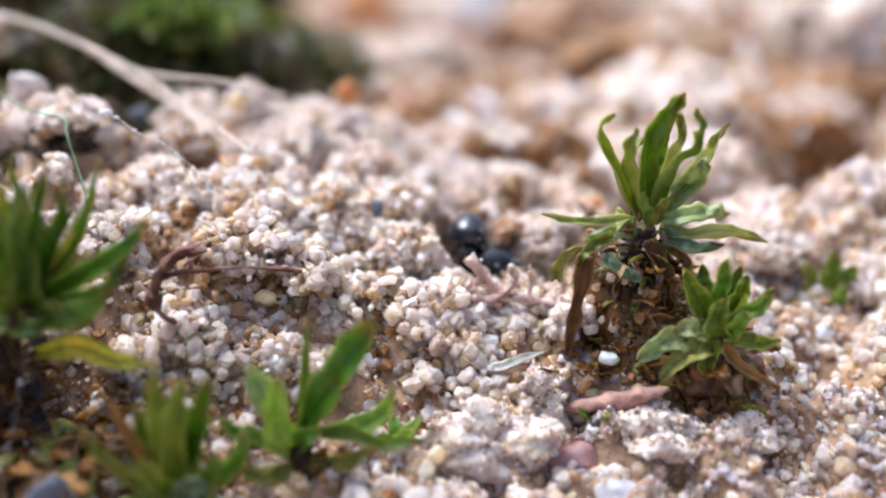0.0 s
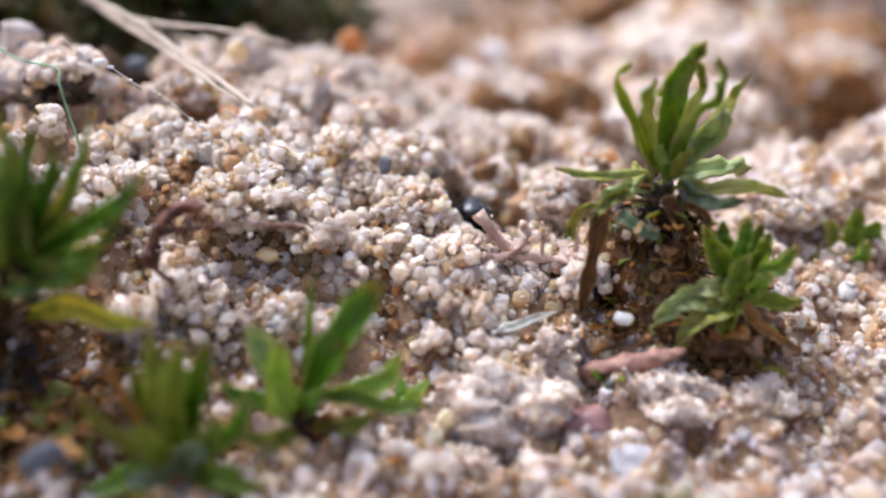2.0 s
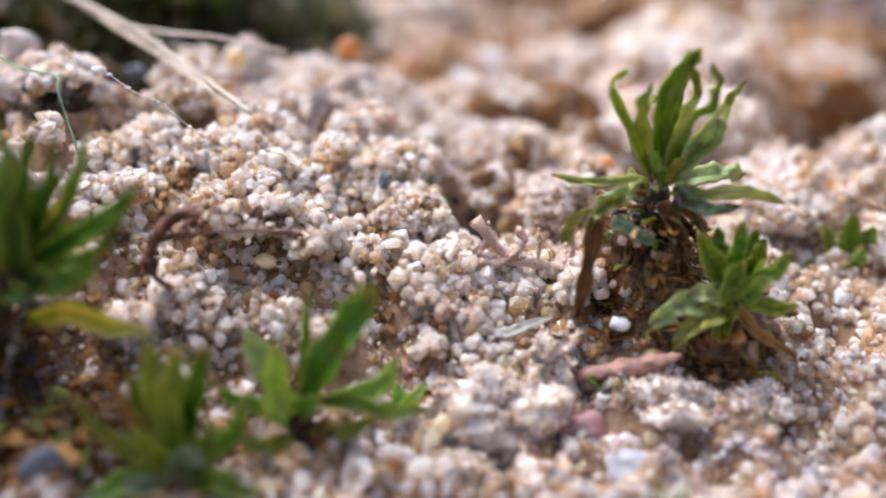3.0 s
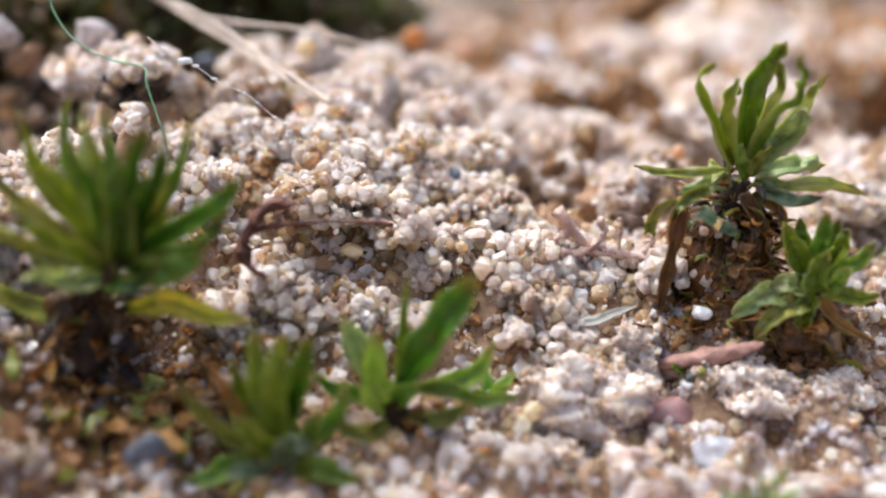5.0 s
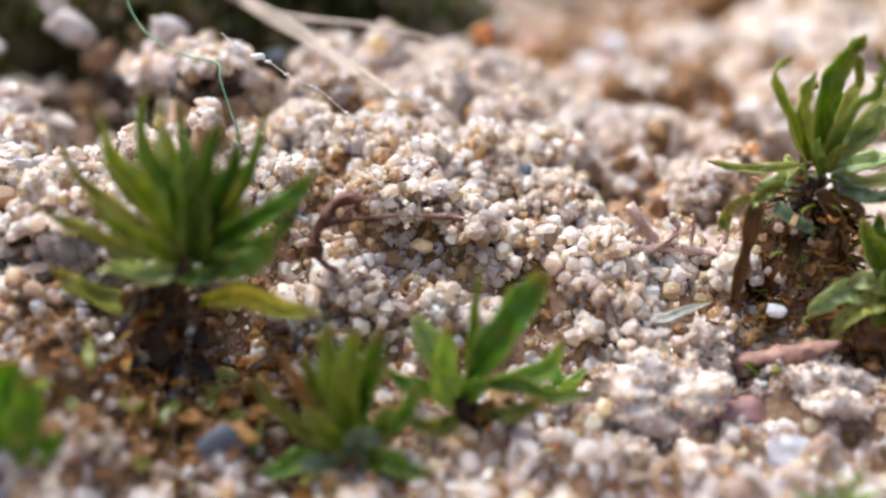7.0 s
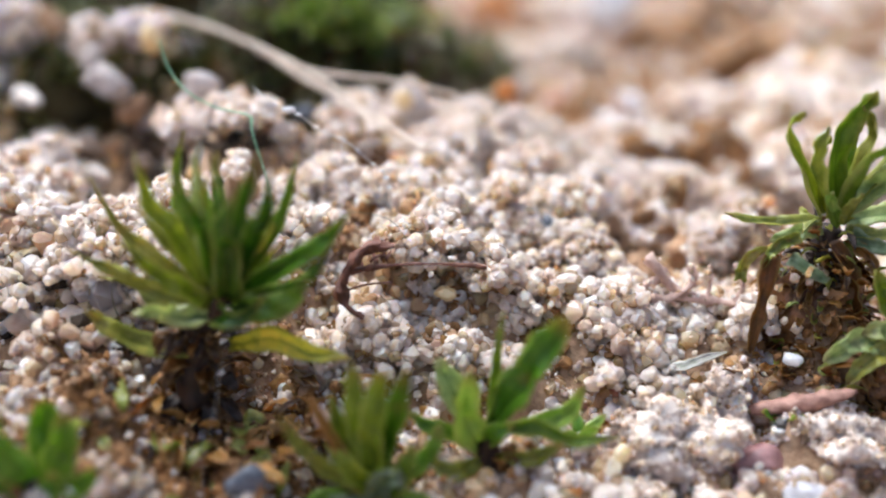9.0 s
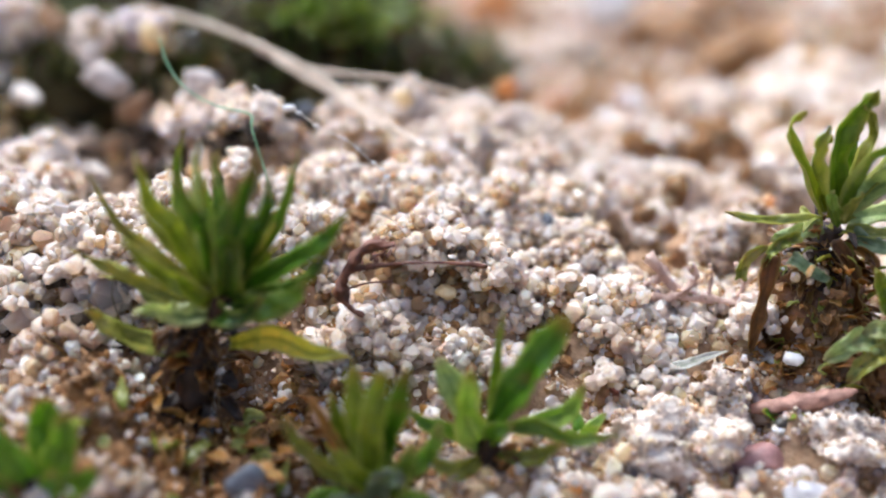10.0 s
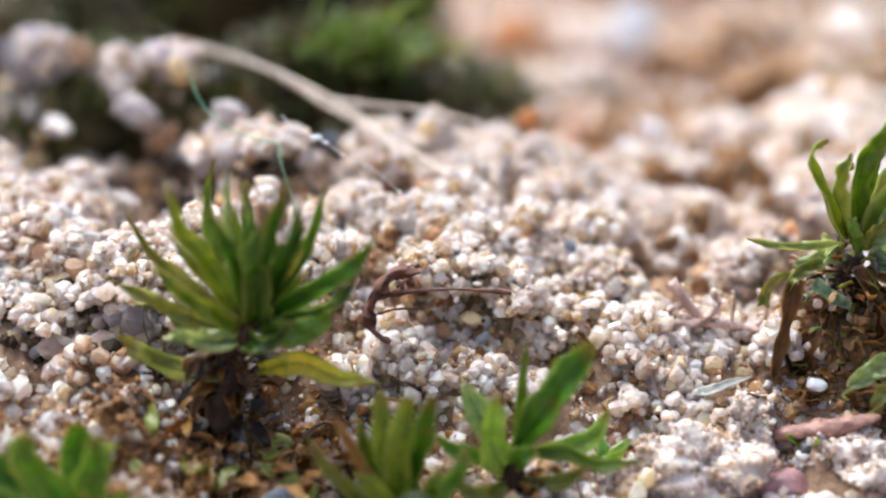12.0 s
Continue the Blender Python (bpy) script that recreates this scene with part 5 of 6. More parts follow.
stone("yellow_grain", (-15.0, 37.4, 5.45), (0.42, 0.42, 0.5), YELLOW, "ochre grain on top of the back clod", "grain", seed=15)
stone("amber_pebble", (11.0, 33.9, 0.35), (1.15, 0.8, 0.8), AMBER, "large amber pebble in tan soil", seed=16)
stone("amber_pebble", (-3.9, 46.0, 0.3), (0.8, 0.6, 0.75), AMBER, "amber grain far back on the sand", seed=17)
stone("amber_pebble", (-1.6, 46.0, 0.3), (0.85, 0.6, 0.7), AMBER, "amber grain far back on the sand", seed=18)
stone("amber_pebble", (-4.6, 68.0, -0.6), (1.6, 1.2, 1.9), AMBER, "orange-brown pebble far behind", seed=19)
stone("amber_grain", (-0.9, 24.9, -1.35), (0.3, 0.25, 0.22), AMBER, "amber grain beside a sprout", "grain", seed=20)
stone("amber_grain", (-1.2, 23.3, -1.9), (0.2, 0.2, 0.3), AMBER, "amber splinter in the grit", "grain", seed=21)
stone("grey_stone", (9.9, 31.9, -0.7), (0.8, 0.7, 0.5), GREY, "bluish grey stone behind the rosette", seed=22)
stone("white_grain", (8.9, 29.2, -0.1), (0.35, 0.3, 0.3), PALE, "white quartz grain behind the rosette", "grain", seed=23)
stone("white_stone", (2.2, 68.5, -0.2), (1.5, 1.2, 2.0), WHITE, "pale white stone far behind", seed=24)
for k, (place, size, mat, words) in enumerate((
        ((-8.34, 31.40, 2.83), 0.42, PALE, "white angular grain with a dark hollow"), ((-6.60, 36.00, 3.85), 0.42, YELLOW, "ochre grain under the dry stalk"), ((-3.36, 38.50, 3.49), 0.45, AMBER, "orange grain behind the dry stalk"),
        ((-6.31, 33.00, 3.01), 0.36, AMBER, "honey-brown grain on the mound's edge"), ((-5.90, 32.20, 2.97), 0.3, PALE, "white grain on the mound"))):
    stone("quartz_grain", place, (size, 0.8 * size, 0.8 * size), mat, words, "grain", seed=401 + k, flat=12, near=0.4, lumps=0.25, smooth=False)
stone("dark_pebble", (-10.0, 37.2, 3.0), (0.4, 0.35, 0.35), SLATE, "small dark shiny pebble near the stalk", seed=25)


pick = random.Random(515)
for k in range(64):
    x, y = pick.uniform(-4, 27), pick.uniform(43, 78)
    words, mat = pick.choice((("white", WHITE), ("pale", PALE), ("white", PALE), ("lilac", LILAC), ("amber-brown", BROWN_CRUMB), ("dark brown", HUMUS), ("dark brown", HUMUS), ("dark brown", HUMUS), ("black-brown", HUMUS_BLACK), ("rusty", AMBER), ("cream", CRUMB)))
    r = pick.uniform(0.5, 1.1) * y / 50
    stone("lump", (x, y, land(x, y) + 0.25 * r), (r * pick.uniform(0.9, 1.6), 0.8 * r, r * pick.uniform(0.6, 1.0)), mat, f"{words} angular lump in the far sand", "soil lump", seed=300 + k, flat=14, turn=pick.uniform(0, 360), near=0.4, lumps=0.3)


def crumb(place, size, seed, label, mat=CRUMB, grains=90, grain=0.13, category="soil crumb", group="soil crumbs", uneven=0.55):
    """A clod of soil studded with grains."""
    p = thing("soil_crumb", place, label, category, group)
    part("core", rough_ball(size, seed, 4, uneven, 1.5), mat, p)
    pick = np.random.default_rng(seed)
    d = pick.normal(size=(grains, 3))
    d /= np.linalg.norm(d, axis=1)[:, None]
    d[:, 2] = np.abs(d[:, 2]) * 1.0
    r = []
    for w in d:
        q = Vector(w) * 1.5 + Vector((seed * 7.3, seed * 3.1, seed))
        r.append(1 + uneven * (noise.noise(q) + 0.5 * noise.noise(q * 2.3) + 0.25 * noise.noise(q * 5)))
    centres = d * np.array(r)[:, None] * np.array(size)
    me = grain_mesh("grain_crust", centres, pick.uniform(0.5, 1.5, grains) * grain, SHAPES, seed)
    me.materials.append(SAND_LUMPS)
    ob = new("grain_crust", me)
    ob.parent = p
    tagged(ob, "pale grains stuck to the crumb", kind="stuff")
    return p


crumb((1.3, 24.9, -1.5), (1.4, 0.95, 0.95), 51, "large crumbly cream soil clod on grit", grains=1092, grain=0.073, uneven=0.7)
crumb((2.5, 26.1, -0.85), (0.7, 0.55, 0.8), 52, "small knobbly cream soil crumb", grains=546, grain=0.061, uneven=0.7)
crumb((5.5, 25.1, -1.4), (1.0, 0.7, 0.75), 53, "crumbly cream soil clod near pink husk", grains=756, grain=0.067, uneven=0.7)
crumb((7.6, 25.4, -1.5), (0.9, 0.7, 0.6), 54, "tan soil crumb at the foot of the moss", grains=588, grain=0.061, uneven=0.7)
crumb((0.4, 23.2, -2.0), (0.6, 0.5, 0.4), 55, "small pale soil crumb on grit", grains=336, grain=0.073, uneven=0.7)
crumb((2.3, 23.0, -2.0), (0.6, 0.5, 0.4), 56, "small pale soil crumb on grit", grains=336, grain=0.073, uneven=0.7)
for k, (x, y, z, sx, sz, mat, words) in enumerate((
        (-16.4, 36.6, 4.2, 0.95, 0.8, PALE, "white angular clod with flat faces at the back edge"), (-15.6, 36.9, 3.2, 0.8, 0.8, BROWN_CRUMB, "brown angular clod under a white one"),
        (-17.0, 37.2, 5.0, 0.55, 0.5, CRUMB, "cream angular clod leaning on a white one"), (-19.4, 37.0, 3.5, 0.7, 0.5, CRUMB, "cream flat clod beside the dark gap"),
        (-16.2, 33.9, 1.9, 0.55, 0.6, CRUMB, "cream angular clod in the dark gap"), (-11.5, 34.3, 4.35, 0.6, 0.45, PALE, "white angular clod on the mound's edge"),
        (-10.7, 34.1, 4.0, 0.5, 0.4, CRUMB, "cream angular clod on the mound's edge"), (-13.3, 33.9, 3.4, 0.55, 0.6, PALE, "white angular clod on the mound's edge"),
        (-19.6, 40.4, 5.4, 0.9, 0.8, BROWN_CRUMB, "brown clod under the cushion"), (-22.2, 40.6, 4.9, 0.9, 0.8, GREY, "bluish grey clod under the cushion"))):
    stone("clod", (x, y, z), (sx, 0.8 * sx, sz), mat, words, "soil clod", seed=201 + k, lumps=0.3, flat=16, turn=37.0 * k, near=0.35, smooth=False)
crumb((-17.1, 37.8, 5.3), (0.6, 0.5, 0.6), 65, "small pale clod perched on another", grains=110, grain=0.2)
crumb((-21.4, 41.0, 4.4), (1.1, 0.8, 1.4), 67, "lilac white clod at the back edge", LILAC, grains=60, grain=0.24)
crumb((-15.7, 38.6, 5.5), (0.8, 0.6, 0.6), 68, "rounded grey clod under the stalk", LILAC, grains=40, grain=0.16)
stone("grey_slab", (-12.9, 35.2, 4.4), (0.7, 0.5, 0.65), PALE, "pale grey angular stone slab on the clod", seed=41, flat=8)
crumb((-12.0, 34.4, 3.3), (1.6, 1.0, 0.9), 58, "pale sandy clod below the stalk", grains=190, grain=0.24)
crumb((-10.6, 33.6, 3.1), (1.1, 0.8, 0.7), 60, "brown and white sand clod", BROWN_CRUMB, grains=70, grain=0.26)
crumb((-21.0, 42.0, 2.6), (2.6, 1.8, 1.6), 62, "grey-brown clod before the cushion", BROWN_CRUMB, grains=60, grain=0.4)
crumb((-24.0, 47.0, 2.2), (2.4, 1.8, 1.6), 64, "grey-brown clod before the cushion", BROWN_CRUMB, grains=60, grain=0.3)

# added brown lumps whose dark colour stands for shaded hollows in the soil
for x, y, up, sx, sz, seed in ((1.2, 38.8, 0.5, 0.9, 1.2, 71), (3.7, 40.4, 0.6, 1.3, 1.3, 72), (1.3, 33.4, 0.5, 0.75, 0.75, 73), (2.0, 35.2, 0.5, 0.6, 1.0, 74), (4.4, 38.4, 0.4, 0.9, 0.9, 75),
                               (14.4, 43.4, 0.6, 1.5, 1.2, 76), (7.2, 54.6, 1.0, 2.0, 1.6, 78), (11.0, 71.0, 1.0, 3.0, 2.4, 79), (11.5, 49.0, 0.5, 1.1, 1.0, 81), (15.5, 59.0, 0.7, 2.0, 1.6, 82), (21.0, 72.0, 1.0, 3.2, 2.6, 83), (6.0, 45.0, 0.4, 0.9, 0.8, 84), (9.0, 62.0, 0.7, 1.8, 1.2, 85), (-0.5, 46.0, 0.3, 0.8, 0.7, 86), (2.4, 52.0, 0.4, 1.2, 0.8, 87), (9.2, 39.6, 0.4, 1.0, 0.8, 80), (19.0, 66.0, 0.9, 3.2, 2.0, 88), (15.9, 49.0, 0.6, 2.4, 1.6, 89), (7.4, 56.5, 0.6, 2.2, 1.4, 90), (13.5, 66.5, 0.6, 2.4, 1.6, 91), (9.0, 56.4, 0.7, 2.2, 1.5, 92), (10.5, 71.8, 0.7, 2.8, 1.9, 93), (13.6, 64.7, 0.7, 2.5, 1.7, 94), (17.5, 77.8, 0.7, 3.0, 2.0, 95), (13.2, 57.6, 0.7, 2.2, 1.5, 96), (5.1, 62.4, 0.7, 2.4, 1.6, 97)):
    crumb((x, y, broad(x, y) + up - 0.3), (sx, 0.7 * sx, sz), seed, "dark amber-brown lump in place of a hollow's shade among pale crumbs", HUMUS, grains=10, grain=0.18)

pick = random.Random(77)
for k, (x, y, sx, sy, sz, mat) in enumerate((
    (1.2, 36.4, 1.5, 1.1, 1.1, CRUMB), (3.9, 37.0, 1.6, 1.0, 1.3, CRUMB), (5.2, 34.2, 1.3, 1.0, 0.9, CRUMB),
    (1.3, 41.0, 2.0, 1.0, 1.3, BROWN_CRUMB), (4.2, 42.0, 2.2, 1.3, 1.5, BROWN_CRUMB), (7.5, 37.5, 2.2, 1.4, 1.2, CRUMB), (8.6, 43.0, 2.6, 1.6, 1.5, CRUMB),
    (14.6, 46.0, 2.0, 1.3, 1.4, BROWN_CRUMB), (5.5, 48.0, 3.0, 1.8, 1.8, CRUMB),
    (10.5, 50.0, 3.2, 2.0, 1.8, CRUMB), (16.5, 50.5, 2.4, 1.6, 1.6, BROWN_CRUMB), (12.0, 58.0, 3.6, 2.0, 2.2, BROWN_CRUMB), (5.0, 57.0, 3.2, 1.8, 1.8, CRUMB),
    (20.0, 58.0, 4.0, 2.2, 2.4, CRUMB), (8.0, 66.0, 3.6, 2.2, 2.2, BROWN_CRUMB), (15.0, 68.0, 4.4, 2.4, 2.6, CRUMB), (22.0, 70.0, 4.0, 2.4, 2.6, BROWN_CRUMB),
    (-1.5, 58.0, 2.6, 1.6, 1.4, CRUMB), (1.2, 71.0, 3.4, 2.0, 1.6, CRUMB), (9.5, 31.8, 1.0, 0.7, 0.5, CRUMB), (12.6, 31.5, 1.2, 0.8, 0.6, CRUMB),
    (7.6, 33.5, 1.2, 0.8, 0.7, CRUMB), (10.0, 34.6, 1.4, 0.9, 0.8, CRUMB), (14.0, 35.5, 1.5, 1.0, 0.9, CRUMB),
)):
    tone = "brown" if mat is BROWN_CRUMB else "pinkish tan"
    crumb((x, y, land(x, y) + 0.15 * sz), (sx, sy, sz), 100 + k, f"{tone} rough soil crumb on sandy ground", mat, grains=170 if mat is CRUMB else 110, grain=0.16 + 0.06 * sx)


# ---- the ant and the sand that it shifts ----
def ant():
    p = thing("ant", (0.9, 31.2, 0.6), "small glossy black ant working in its burrow", "ant")
    head = part("head", rough_ball((0.58, 0.66, 0.47), 2, 3, 0.16, 0.9), CHITIN, p)
    head.location = Vector((-0.2, -0.1, 0.78)) * MM
    part("thorax", rough_ball((0.85, 0.5, 0.42), 3, 3, 0.08), CHITIN, p).location = Vector((0.35, -0.35, -0.05)) * MM
    part("petiole", rough_ball((0.14, 0.12, 0.18), 4, 2, 0.05), CHITIN, p).location = Vector((1.05, -0.1, -0.1)) * MM
    part("gaster", rough_ball((0.8, 0.55, 0.5), 5, 3, 0.04), CHITIN, p).location = Vector((1.5, 0.6, -0.95)) * MM
    for k, pts in enumerate((
        [(0.1, -0.5, -0.1), (-0.15, -0.95, 0.15), (-0.3, -1.2, -0.8)], [(0.45, -0.6, -0.1), (0.6, -1.05, 0.1), (0.7, -1.2, -0.9)],
        [(0.7, -0.5, -0.1), (1.2, -0.8, 0.15), (1.5, -0.9, -0.7)], [(0.1, -0.1, 0.0), (-0.5, 0.2, 0.2), (-0.8, 0.4, -0.6)],
        [(0.5, -0.1, 0.0), (0.6, 0.5, 0.3), (0.7, 0.9, -0.5)], [(0.8, -0.1, 0.0), (1.3, 0.6, 0.4), (1.7, 0.9, -0.4)])):
        tube_object("leg", pts, lambda s: 0.075 - 0.035 * s, CHITIN, p, sides=6)
    for k, pts in enumerate(([(-0.2, -0.4, 0.15), (-0.55, -0.7, 0.4), (-0.5, -1.0, 0.0)], [(0.2, -0.45, 0.15), (0.3, -0.8, 0.4), (0.5, -1.1, 0.0)])):
        tube_object("antenna", pts, 0.04, CHITIN, head, sides=6)
    for k, x in enumerate((-0.12, 0.12)):
        add_leaf(head, (x, -0.52, -0.2), 180, 0.3, 0.14, (-10, -15, -25), CHITIN, name="mandible", n=4)
    return p


def sand_heap(place, size, seed, grains, label, grain=0.22, mat=SAND):
    """A loose heap of grains that is pushed about as one."""
    pick = np.random.default_rng(seed)
    d = pick.normal(size=(grains, 3))
    d /= np.linalg.norm(d, axis=1)[:, None]
    r = pick.uniform(0.55, 1.0, grains) ** 0.5
    centres = d * r[:, None] * np.array(size)
    me = grain_mesh("sand_clod", centres, pick.uniform(0.6, 1.3, grains) * grain, SHAPES, seed)
    me.materials.append(mat)
    ob = tagged(new("sand_clod", me), label, "sand", "moving sand heaps")
    ob.location = Vector(place) * MM
    return ob


ANT = ant()
HEAP = sand_heap((-0.95, 30.2, 1.1), (0.95, 0.75, 0.85), 5, 260, "heap of pale grains pushed up by the ant", 0.17)
PLUG = sand_heap((0.75, 31.2, -2.2), (1.25, 1.0, 0.8), 6, 220, "loose brown grains that close the burrow", mat=BROWN_CRUMB)
CARRIED = sand_heap((1.95, 31.75, 1.29), (0.45, 0.35, 0.4), 9, 40, "brown soil lump shoved aside by the ant", 0.22, BROWN_CRUMB)
DARK = stone("dark_pebble", (-1.83, 30.50, 2.58), (0.16, 0.2, 0.36), SLATE, "elongated black grain on the sand heap", seed=31, turn=20)


# ---- the sand itself ----
def sand_places(count, x0, x1, y0, y1, pick, lift=0.25, keep=None):
    got = []
    while len(got) < count:
        x, y = pick.uniform(x0, x1), pick.uniform(y0, y1)
        if keep and pick.random() > keep(x, y):
            continue
        got.append((x, y, land(x, y) - 0.05 + lift * pick.random() * pick.random()))
    return np.array(got)


def clumped_places(count, per, x0, x1, y0, y1, pick, keep):
    """Grains that cling together in little lumps."""
    got = []
    for x, y, z in sand_places(count, x0, x1, y0, y1, pick, 0.2, keep):
        r = 0.28 + 0.62 * pick.random() ** 1.5
        n = max(9, int(per * (r / 0.45) ** 2))
        d = pick.normal(size=(n, 3))
        d /= np.linalg.norm(d, axis=1)[:, None]
        d[:, 2] = np.abs(d[:, 2]) - 0.25
        knobs = pick.normal(size=(5, 3))
        knobs /= np.linalg.norm(knobs, axis=1)[:, None]
        bulge = 0.7 + 0.5 * np.maximum(0, (d @ knobs.T).max(1) - 0.45) / 0.55
        got.append(d * bulge[:, None] * r * pick.uniform(0.8, 1.0, (n, 1)) * pick.uniform(0.75, 1.3, 3) + (x, y, z + r * pick.uniform(0.1, 0.8)))
    return np.concatenate(got)


def hollows(x, y):
    return max(bell(x, y, 1.4, 39.2, 0.9, 1.5), bell(x, y, 3.9, 40.6, 1.2, 1.4), bell(x, y, 14.6, 42.8, 2.4, 1.6), bell(x, y, 7.3, 54.0, 2.6, 2.8), bell(x, y, 12.4, 74.0, 4.0, 4.5),
               bell(x, y, 17.5, 49.0, 1.8, 1.8), bell(x, y, 3.15, 34.3, 0.7, 0.7), bell(x, y, 0.8, 31.3, 0.8, 0.8), bell(x, y, 9.5, 37.0, 0.8, 0.7)) ** 2


def free_of_litter(x, y):
    a = 1 - 0.9 * min(1.0, 1.1 * bell(x, y, -9.3, 23.7, 2.0, 1.4) + 0.9 * bell(x, y, -12.0, 22.6, 2.8, 1.7) + 0.7 * bell(x, y, -6.0, 22.8, 1.8, 1.2))
    b = 1 - 0.92 * bell(x, y, 5.4, 27.5, 1.7, 1.3)
    c = 1 - 0.85 * bell(x, y, 6.9, 26.6, 1.4, 0.9)
    h = 1 - min(1.0, 2.6 * bell(x, y, 0.8, 31.1, 1.0, 1.0) + 2.2 * bell(x, y, 0.4, 29.9, 0.6, 0.8))
    h2 = 1 - min(1.0, 1.9 * bell(x, y, 3.15, 34.0, 0.8, 0.9))
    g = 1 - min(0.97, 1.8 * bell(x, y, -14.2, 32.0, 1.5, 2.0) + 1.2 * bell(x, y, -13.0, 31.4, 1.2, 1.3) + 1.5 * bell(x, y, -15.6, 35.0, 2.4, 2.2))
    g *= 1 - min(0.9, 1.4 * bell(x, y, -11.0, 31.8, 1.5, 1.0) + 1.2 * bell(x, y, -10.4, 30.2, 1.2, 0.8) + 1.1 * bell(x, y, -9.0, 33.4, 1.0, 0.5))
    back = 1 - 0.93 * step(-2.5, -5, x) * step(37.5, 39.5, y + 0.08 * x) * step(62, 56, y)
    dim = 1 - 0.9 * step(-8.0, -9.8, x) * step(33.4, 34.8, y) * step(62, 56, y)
    return max(0.0, a * b * c * h * h2 * g * back * dim * (1 - 0.9 * math.sqrt(hollows(x, y))))


def spread(name, label, count, box, size, mat, shapes, seed, lift=0.25, keep=free_of_litter):
    pick = np.random.default_rng(seed)
    c = sand_places(count, *box, pick, lift, keep)
    me = grain_mesh(name, c, pick.uniform(0, 1, len(c)) ** 1.5 * (size[1] - size[0]) + size[0], shapes, seed)
    me.materials.append(mat)
    return tagged(new(name, me), label, "sand", kind="stuff")


def lumped_zone(x, y):
    return coarse_zone(x, y) * (0.12 + 0.88 * step(-0.22, 0.08, noise.noise(Vector((x / 1.5, y / 1.9, 12.3)))))


def fine_zone(x, y):
    return free_of_litter(x, y) * step(27.5, 25.5, y) * step(-3.0, 1.0, x)


def coarse_zone(x, y):
    return free_of_litter(x, y) * (1 - 0.75 * step(26.6, 25.2, y) * step(-2.5, 0.5, x)) * (1 - 0.55 * step(1.5, 4, x) * step(29.5, 31, y)) * (1 - min(0.97, 1.2 * bell(x, y, -5.3, 27.0, 2.2, 0.9)))


spread("sand", "coarse pale quartz sand in a loose mound", 2300, (-24, 4, 25.0, 42), (0.10, 0.30), SAND, SHAPES, 1, 0.4, lumped_zone)
pick = np.random.default_rng(21)
c = clumped_places(800, 27, -22, 3.5, 25.6, 40, pick, lumped_zone)
me = grain_mesh("clumped_sand", c, 0.09 + 0.19 * pick.uniform(0, 1, len(c)) ** 1.8, SHAPES, 21)
me.materials.append(SAND_LUMPS)
tagged(new("clumped_sand", me), "pale quartz grains clinging together in small lumps", "sand", kind="stuff")
spread("gravel", "coarse brown and white grains beside the mound", 800, (-26, -11.5, 25.5, 39), (0.2, 0.5), GRAVEL, SHAPES, 41, 0.7, lambda x, y: 0.35 + 0.65 * free_of_litter(x, y))
spread("sand", "clear grains caught in the brown litter", 320, (-16, -4, 19, 26.5), (0.05, 0.15), SAND, SHAPES, 43, 0.7, lambda x, y: 1 - free_of_litter(x, y))
spread("sand", "coarse pale sand in the foreground", 3600, (-20, 12, 18, 25.0), (0.11, 0.32), SAND, SHAPES, 2, 0.3, coarse_zone)
spread("grit", "fine mixed grit with lilac and white specks", 5200, (-3, 16, 18, 27.5), (0.05, 0.19), GRITTY, SHAPES, 3, 0.15, fine_zone)
spread("sand", "tan gritty soil behind the moss", 3600, (2, 28, 26.5, 46), (0.09, 0.30), SAND, SHAPES, 4, 0.3)
spread("humus", "brown crumbs on the far soil", 2600, (1, 45, 46, 100), (0.3, 0.8), HUMUS, SHAPES_FAR, 33, 0.3, lambda x, y: step(0.0, 0.3, noise.noise(Vector((x / 6, y / 6, 1.0)))))
spread("sand", "fine pale grains on the soil behind the rosette", 1800, (7.5, 17, 24.5, 33), (0.07, 0.2), SAND, SHAPES, 24, 0.3)
spread("grit", "far pale and greyish grains", 3500, (-45, 45, 46, 105), (0.25, 0.7), GRITTY, SHAPES_FAR, 55, 0.6)
spread("humus", "dark brown crumbs strewn in the far sand", 1900, (-2, 45, 44, 100), (0.25, 0.85), HUMUS, SHAPES_FAR, 57, 0.6, lambda x, y: 0.25 + 0.75 * step(-0.1, 0.25, noise.noise(Vector((x / 4.5, y / 4.5, 3.7)))))
spread("sand", "tan grains strewn in the far sand", 1500, (-45, 45, 46, 105), (0.22, 0.6), AMBER_SAND, SHAPES_FAR, 58, 0.5)
spread("sand", "far sand, pale and blurred", 3600, (-45, 45, 46, 105), (0.22, 0.55), SAND, SHAPES_FAR, 5, 0.5)
# dark soil, coloured blacker to hold the shade of the gaps between clods
spread("humus", "dark humus crumbs blackened for the shade behind the mound", 4200, (-30, -3, 32, 48), (0.10, 0.36), HUMUS_BLACK, SHAPES_FAR, 8, 0.6, lambda x, y: 1 - free_of_litter(x, y))
spread("humus", "brown crumbs of dead moss and humus", 3000, (-16, -2, 19, 26.5), (0.06, 0.20), HUMUS, SHAPES_FAR, 6, 0.5, lambda x, y: 1 - free_of_litter(x, y))
spread("humus", "dark humus crumbs under the moss", 650, (3, 9, 25, 30), (0.07, 0.2), HUMUS, SHAPES_FAR, 7, 0.6, lambda x, y: 1 - free_of_litter(x, y))


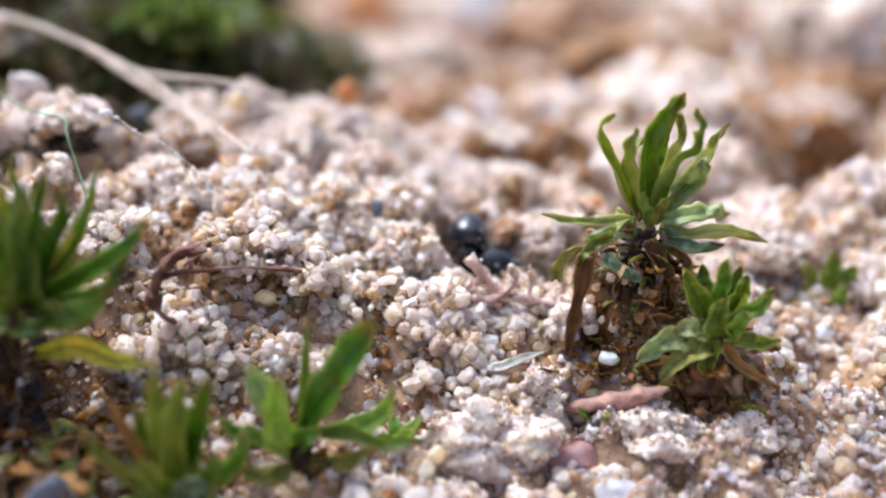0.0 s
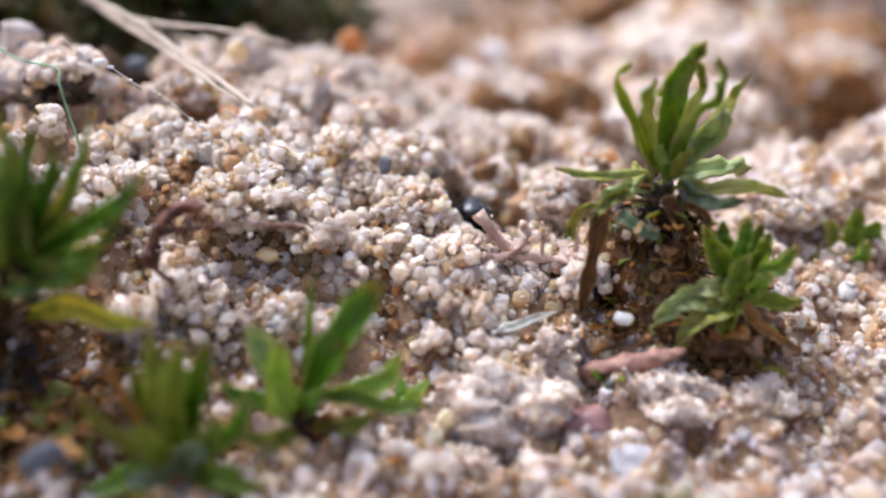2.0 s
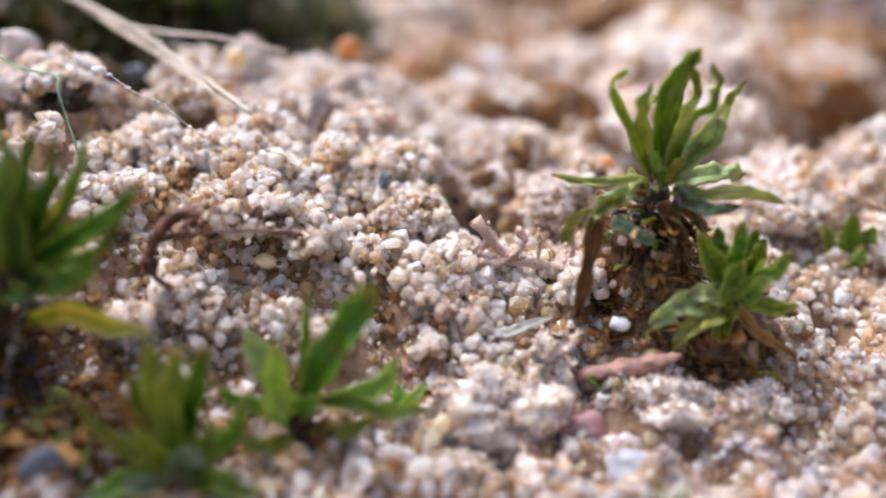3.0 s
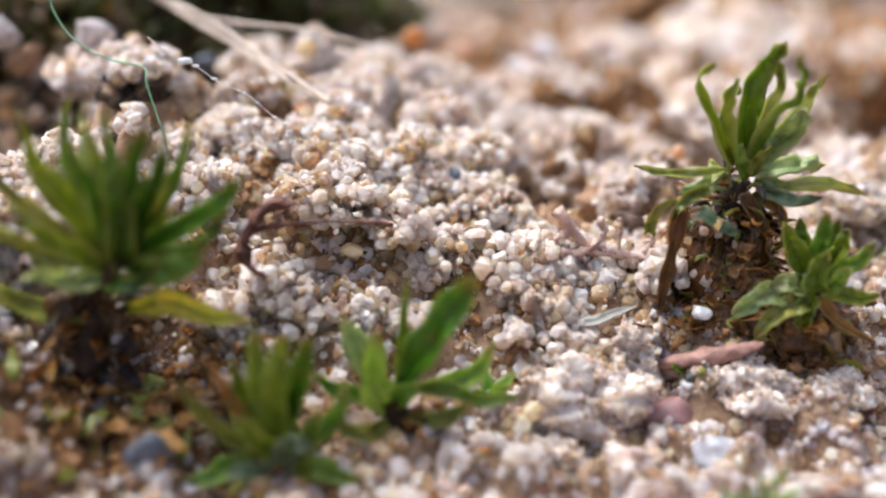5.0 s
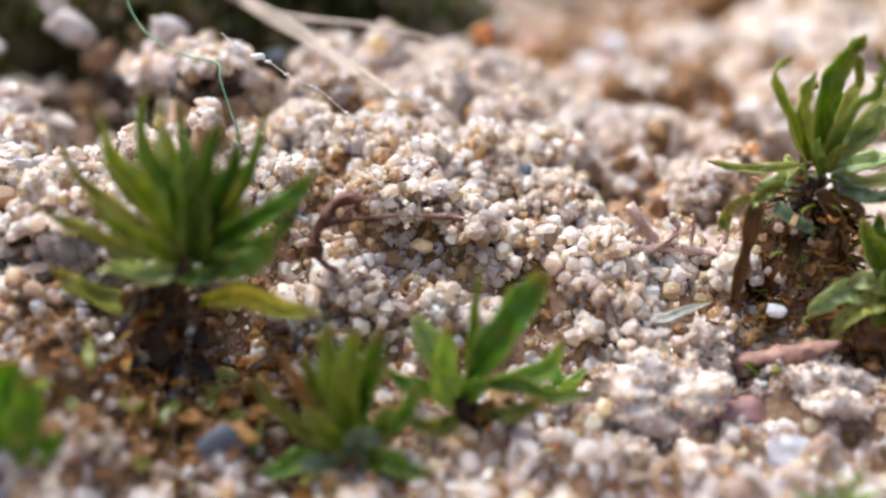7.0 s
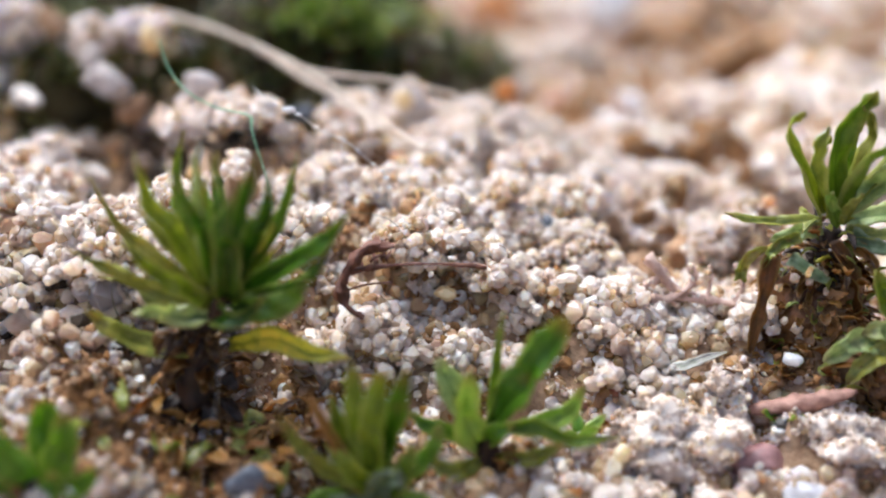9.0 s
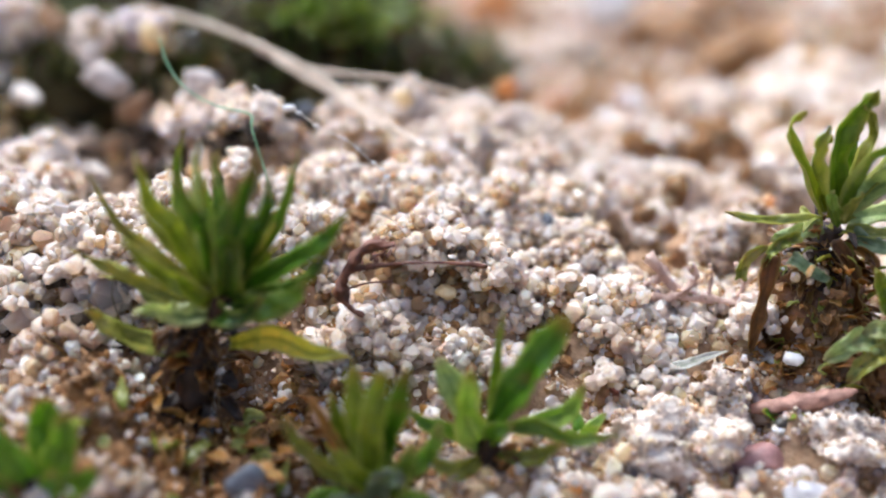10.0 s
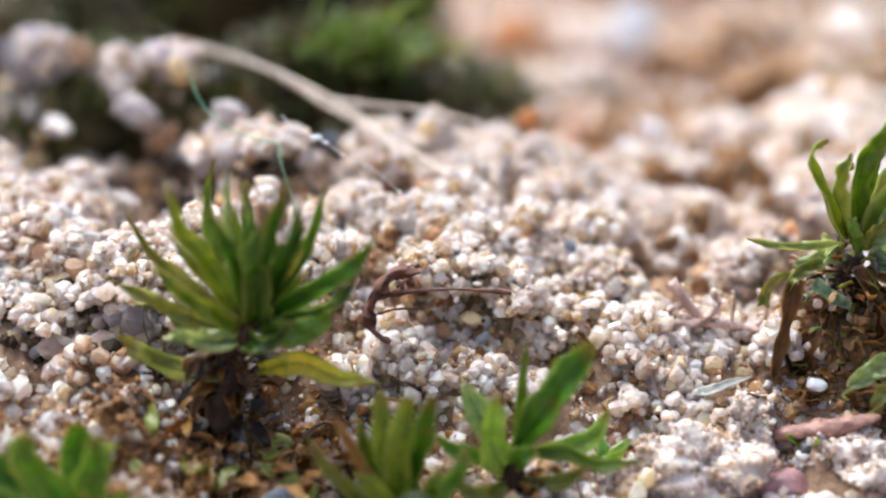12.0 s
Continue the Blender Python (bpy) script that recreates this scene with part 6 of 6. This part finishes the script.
spread("sand", "amber and brown translucent grains strewn in the mound", 1700, (-17, 6, 25.2, 38), (0.10, 0.28), AMBER_SAND, SHAPES, 31, 0.3, lambda x, y: free_of_litter(x, y) * (0.15 + step(0.0, 0.35, noise.noise(Vector((x / 1.1, y / 1.1, 4.0))))))
spread("humus", "brown crumbs between the lumps of the mound", 1500, (-13, 1.5, 26.5, 37), (0.08, 0.22), HUMUS, SHAPES, 27, 0.35, lambda x, y: free_of_litter(x, y) * step(0.05, 0.3, noise.noise(Vector((x / 1.3, y / 1.3, 6.0)))))
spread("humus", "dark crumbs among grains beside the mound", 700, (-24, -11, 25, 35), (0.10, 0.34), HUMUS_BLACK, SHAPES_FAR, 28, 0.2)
# black crumbs put the depth shade of burrow and hole into colour
spread("humus", "black crumbs coloured as the burrow's deep shade", 800, (-0.6, 2.2, 29.2, 32.6), (0.10, 0.26), HUMUS_BLACK, SHAPES_FAR, 29, 0.1, lambda x, y: min(1.0, 1.5 * bell(x, y, 0.8, 31.2, 0.8, 0.8) + 1.3 * bell(x, y, 0.4, 29.9, 0.45, 0.6)))
spread("humus", "black crumbs coloured as a small hole's shade", 220, (2.2, 4.0, 33.2, 35.2), (0.10, 0.24), HUMUS_BLACK, SHAPES_FAR, 34, 0.7, lambda x, y: bell(x, y, 3.1, 34.1, 0.4, 0.5))
# brown crumbs darken the nearer hollows, adding to their shade by colour
spread("humus", "amber-brown crumbs that deepen the shade of the nearer hollows", 1100, (0, 6.5, 33, 43), (0.10, 0.30), HUMUS, SHAPES_FAR, 19, 0.4, hollows)
spread("sand", "pale quartz grains about the curled twig", 600, (-7.0, -4.0, 26.2, 28.0), (0.08, 0.22), SAND, SHAPES, 20, 0.25)
spread("sand", "fine quartz grains in the gaps of the mound", 3600, (-16, 5, 25.0, 36), (0.035, 0.085), SAND, SHAPES_FAR, 23, 0.5)
# the same for all hollows: brown crumbs carry part of the shade
spread("humus", "brown humus crumbs that deepen the shade of the soil's hollows", 2600, (-1, 22, 30, 80), (0.10, 0.34), HUMUS, SHAPES_FAR, 9, 0.2, hollows)


def sand_pieces(count, x0, x1, y0, y1, seed):
    """Single grains of the mound before the burrow, on a few shared meshes."""
    pick = np.random.default_rng(seed)
    meshes = []
    for k, (v, f) in enumerate(SHAPES[:10]):
        me = grain_mesh("sand_grain", np.zeros((1, 3)), np.array([0.25]), [(v, f)], 90 + k)
        me.materials.append(SAND_PIECE)
        meshes.append(me)
    for k, c in enumerate(sand_places(count, x0, x1, y0, y1, pick, 0.6, coarse_zone)):
        ob = new("sand_grain", meshes[int(pick.integers(0, 10))])
        s = pick.uniform(0.5, 1.15)
        ob.matrix_basis = Matrix.Translation(Vector(c) * MM) @ Euler(pick.uniform(0, 6.28, 3)).to_matrix().to_4x4() @ Matrix.Scale(s, 4)
        ob.parent = ground


sand_pieces(300, -7.0, 2.0, 26.2, 30.2, 12)


# ---- what moves ----
def motions():
    def way(x, y, z, rx=0, ry=0, rz=0):
        return pose(x * MM, y * MM, z * MM, rx, ry, rz)

    walk(ANT, [(0.0, way(0.95, 31.2, 0.85)), (0.5, way(0.9, 31.25, 0.75, 0, 4, 3)), (1.0, way(0.8, 31.3, 0.5, -4, -4, -4)), (1.5, way(0.75, 31.35, 0.3, -8, 5, 5)),
               (2.0, way(0.8, 31.5, -0.2, -10, 0, 8)), (2.5, way(0.9, 31.6, -0.75, -14, 4, 4)), (3.2, way(0.9, 31.7, -1.3, -20, 0, 0)),
               (4.8, way(0.9, 31.9, -2.6, -25, 0, 0)), (12.0, way(0.9, 31.9, -2.6, -25, 0, 0))])
    walk(HEAP, [(0.0, way(-0.95, 30.05, 1.35)), (0.6, way(-0.97, 30.05, 1.37, 0, 2, 0)), (1.2, way(-0.92, 30.00, 1.30, 2, 4, 0)), (2.0, way(-0.9, 29.95, 1.25, 4, 7, 0)),
                (3.2, way(-0.82, 29.95, 1.20, 6, 10, 0)), (4.8, way(-0.75, 30.15, 1.00, 6, 14, 0)), (12.0, way(-0.75, 30.15, 1.00, 6, 14, 0))])
    walk(PLUG, [(0.0, way(0.75, 31.4, -2.4)), (2.6, way(0.75, 31.4, -2.3)), (3.2, way(0.75, 31.35, -1.8)), (4.0, way(0.75, 31.2, -0.6, 0, 6, 4)), (4.8, way(0.75, 31.1, -0.15, 0, 8, 6)),
                (12.0, way(0.75, 31.1, -0.15, 0, 8, 6))])
    walk(CARRIED, [(0.0, way(1.95, 31.75, 1.29)), (0.5, way(1.6, 31.75, 1.7, 0, 20, 15)), (0.9, way(2.1, 32.1, 0.9, 0, 60, 30)), (1.4, way(2.2, 32.2, 0.5, 0, 70, 30)), (12.0, way(2.2, 32.2, 0.5, 0, 70, 30))])
    walk(DARK, [(0.0, way(-1.83, 30.50, 2.58, 0, 15, 20)), (1.2, way(-1.83, 30.50, 2.58, 0, 15, 20)), (3.2, way(-1.72, 30.50, 2.20, 0, 20, 20)), (4.8, way(-1.99, 30.50, 2.06, 0, 25, 20)), (12.0, way(-1.99, 30.50, 2.06, 0, 25, 20))])


motions()
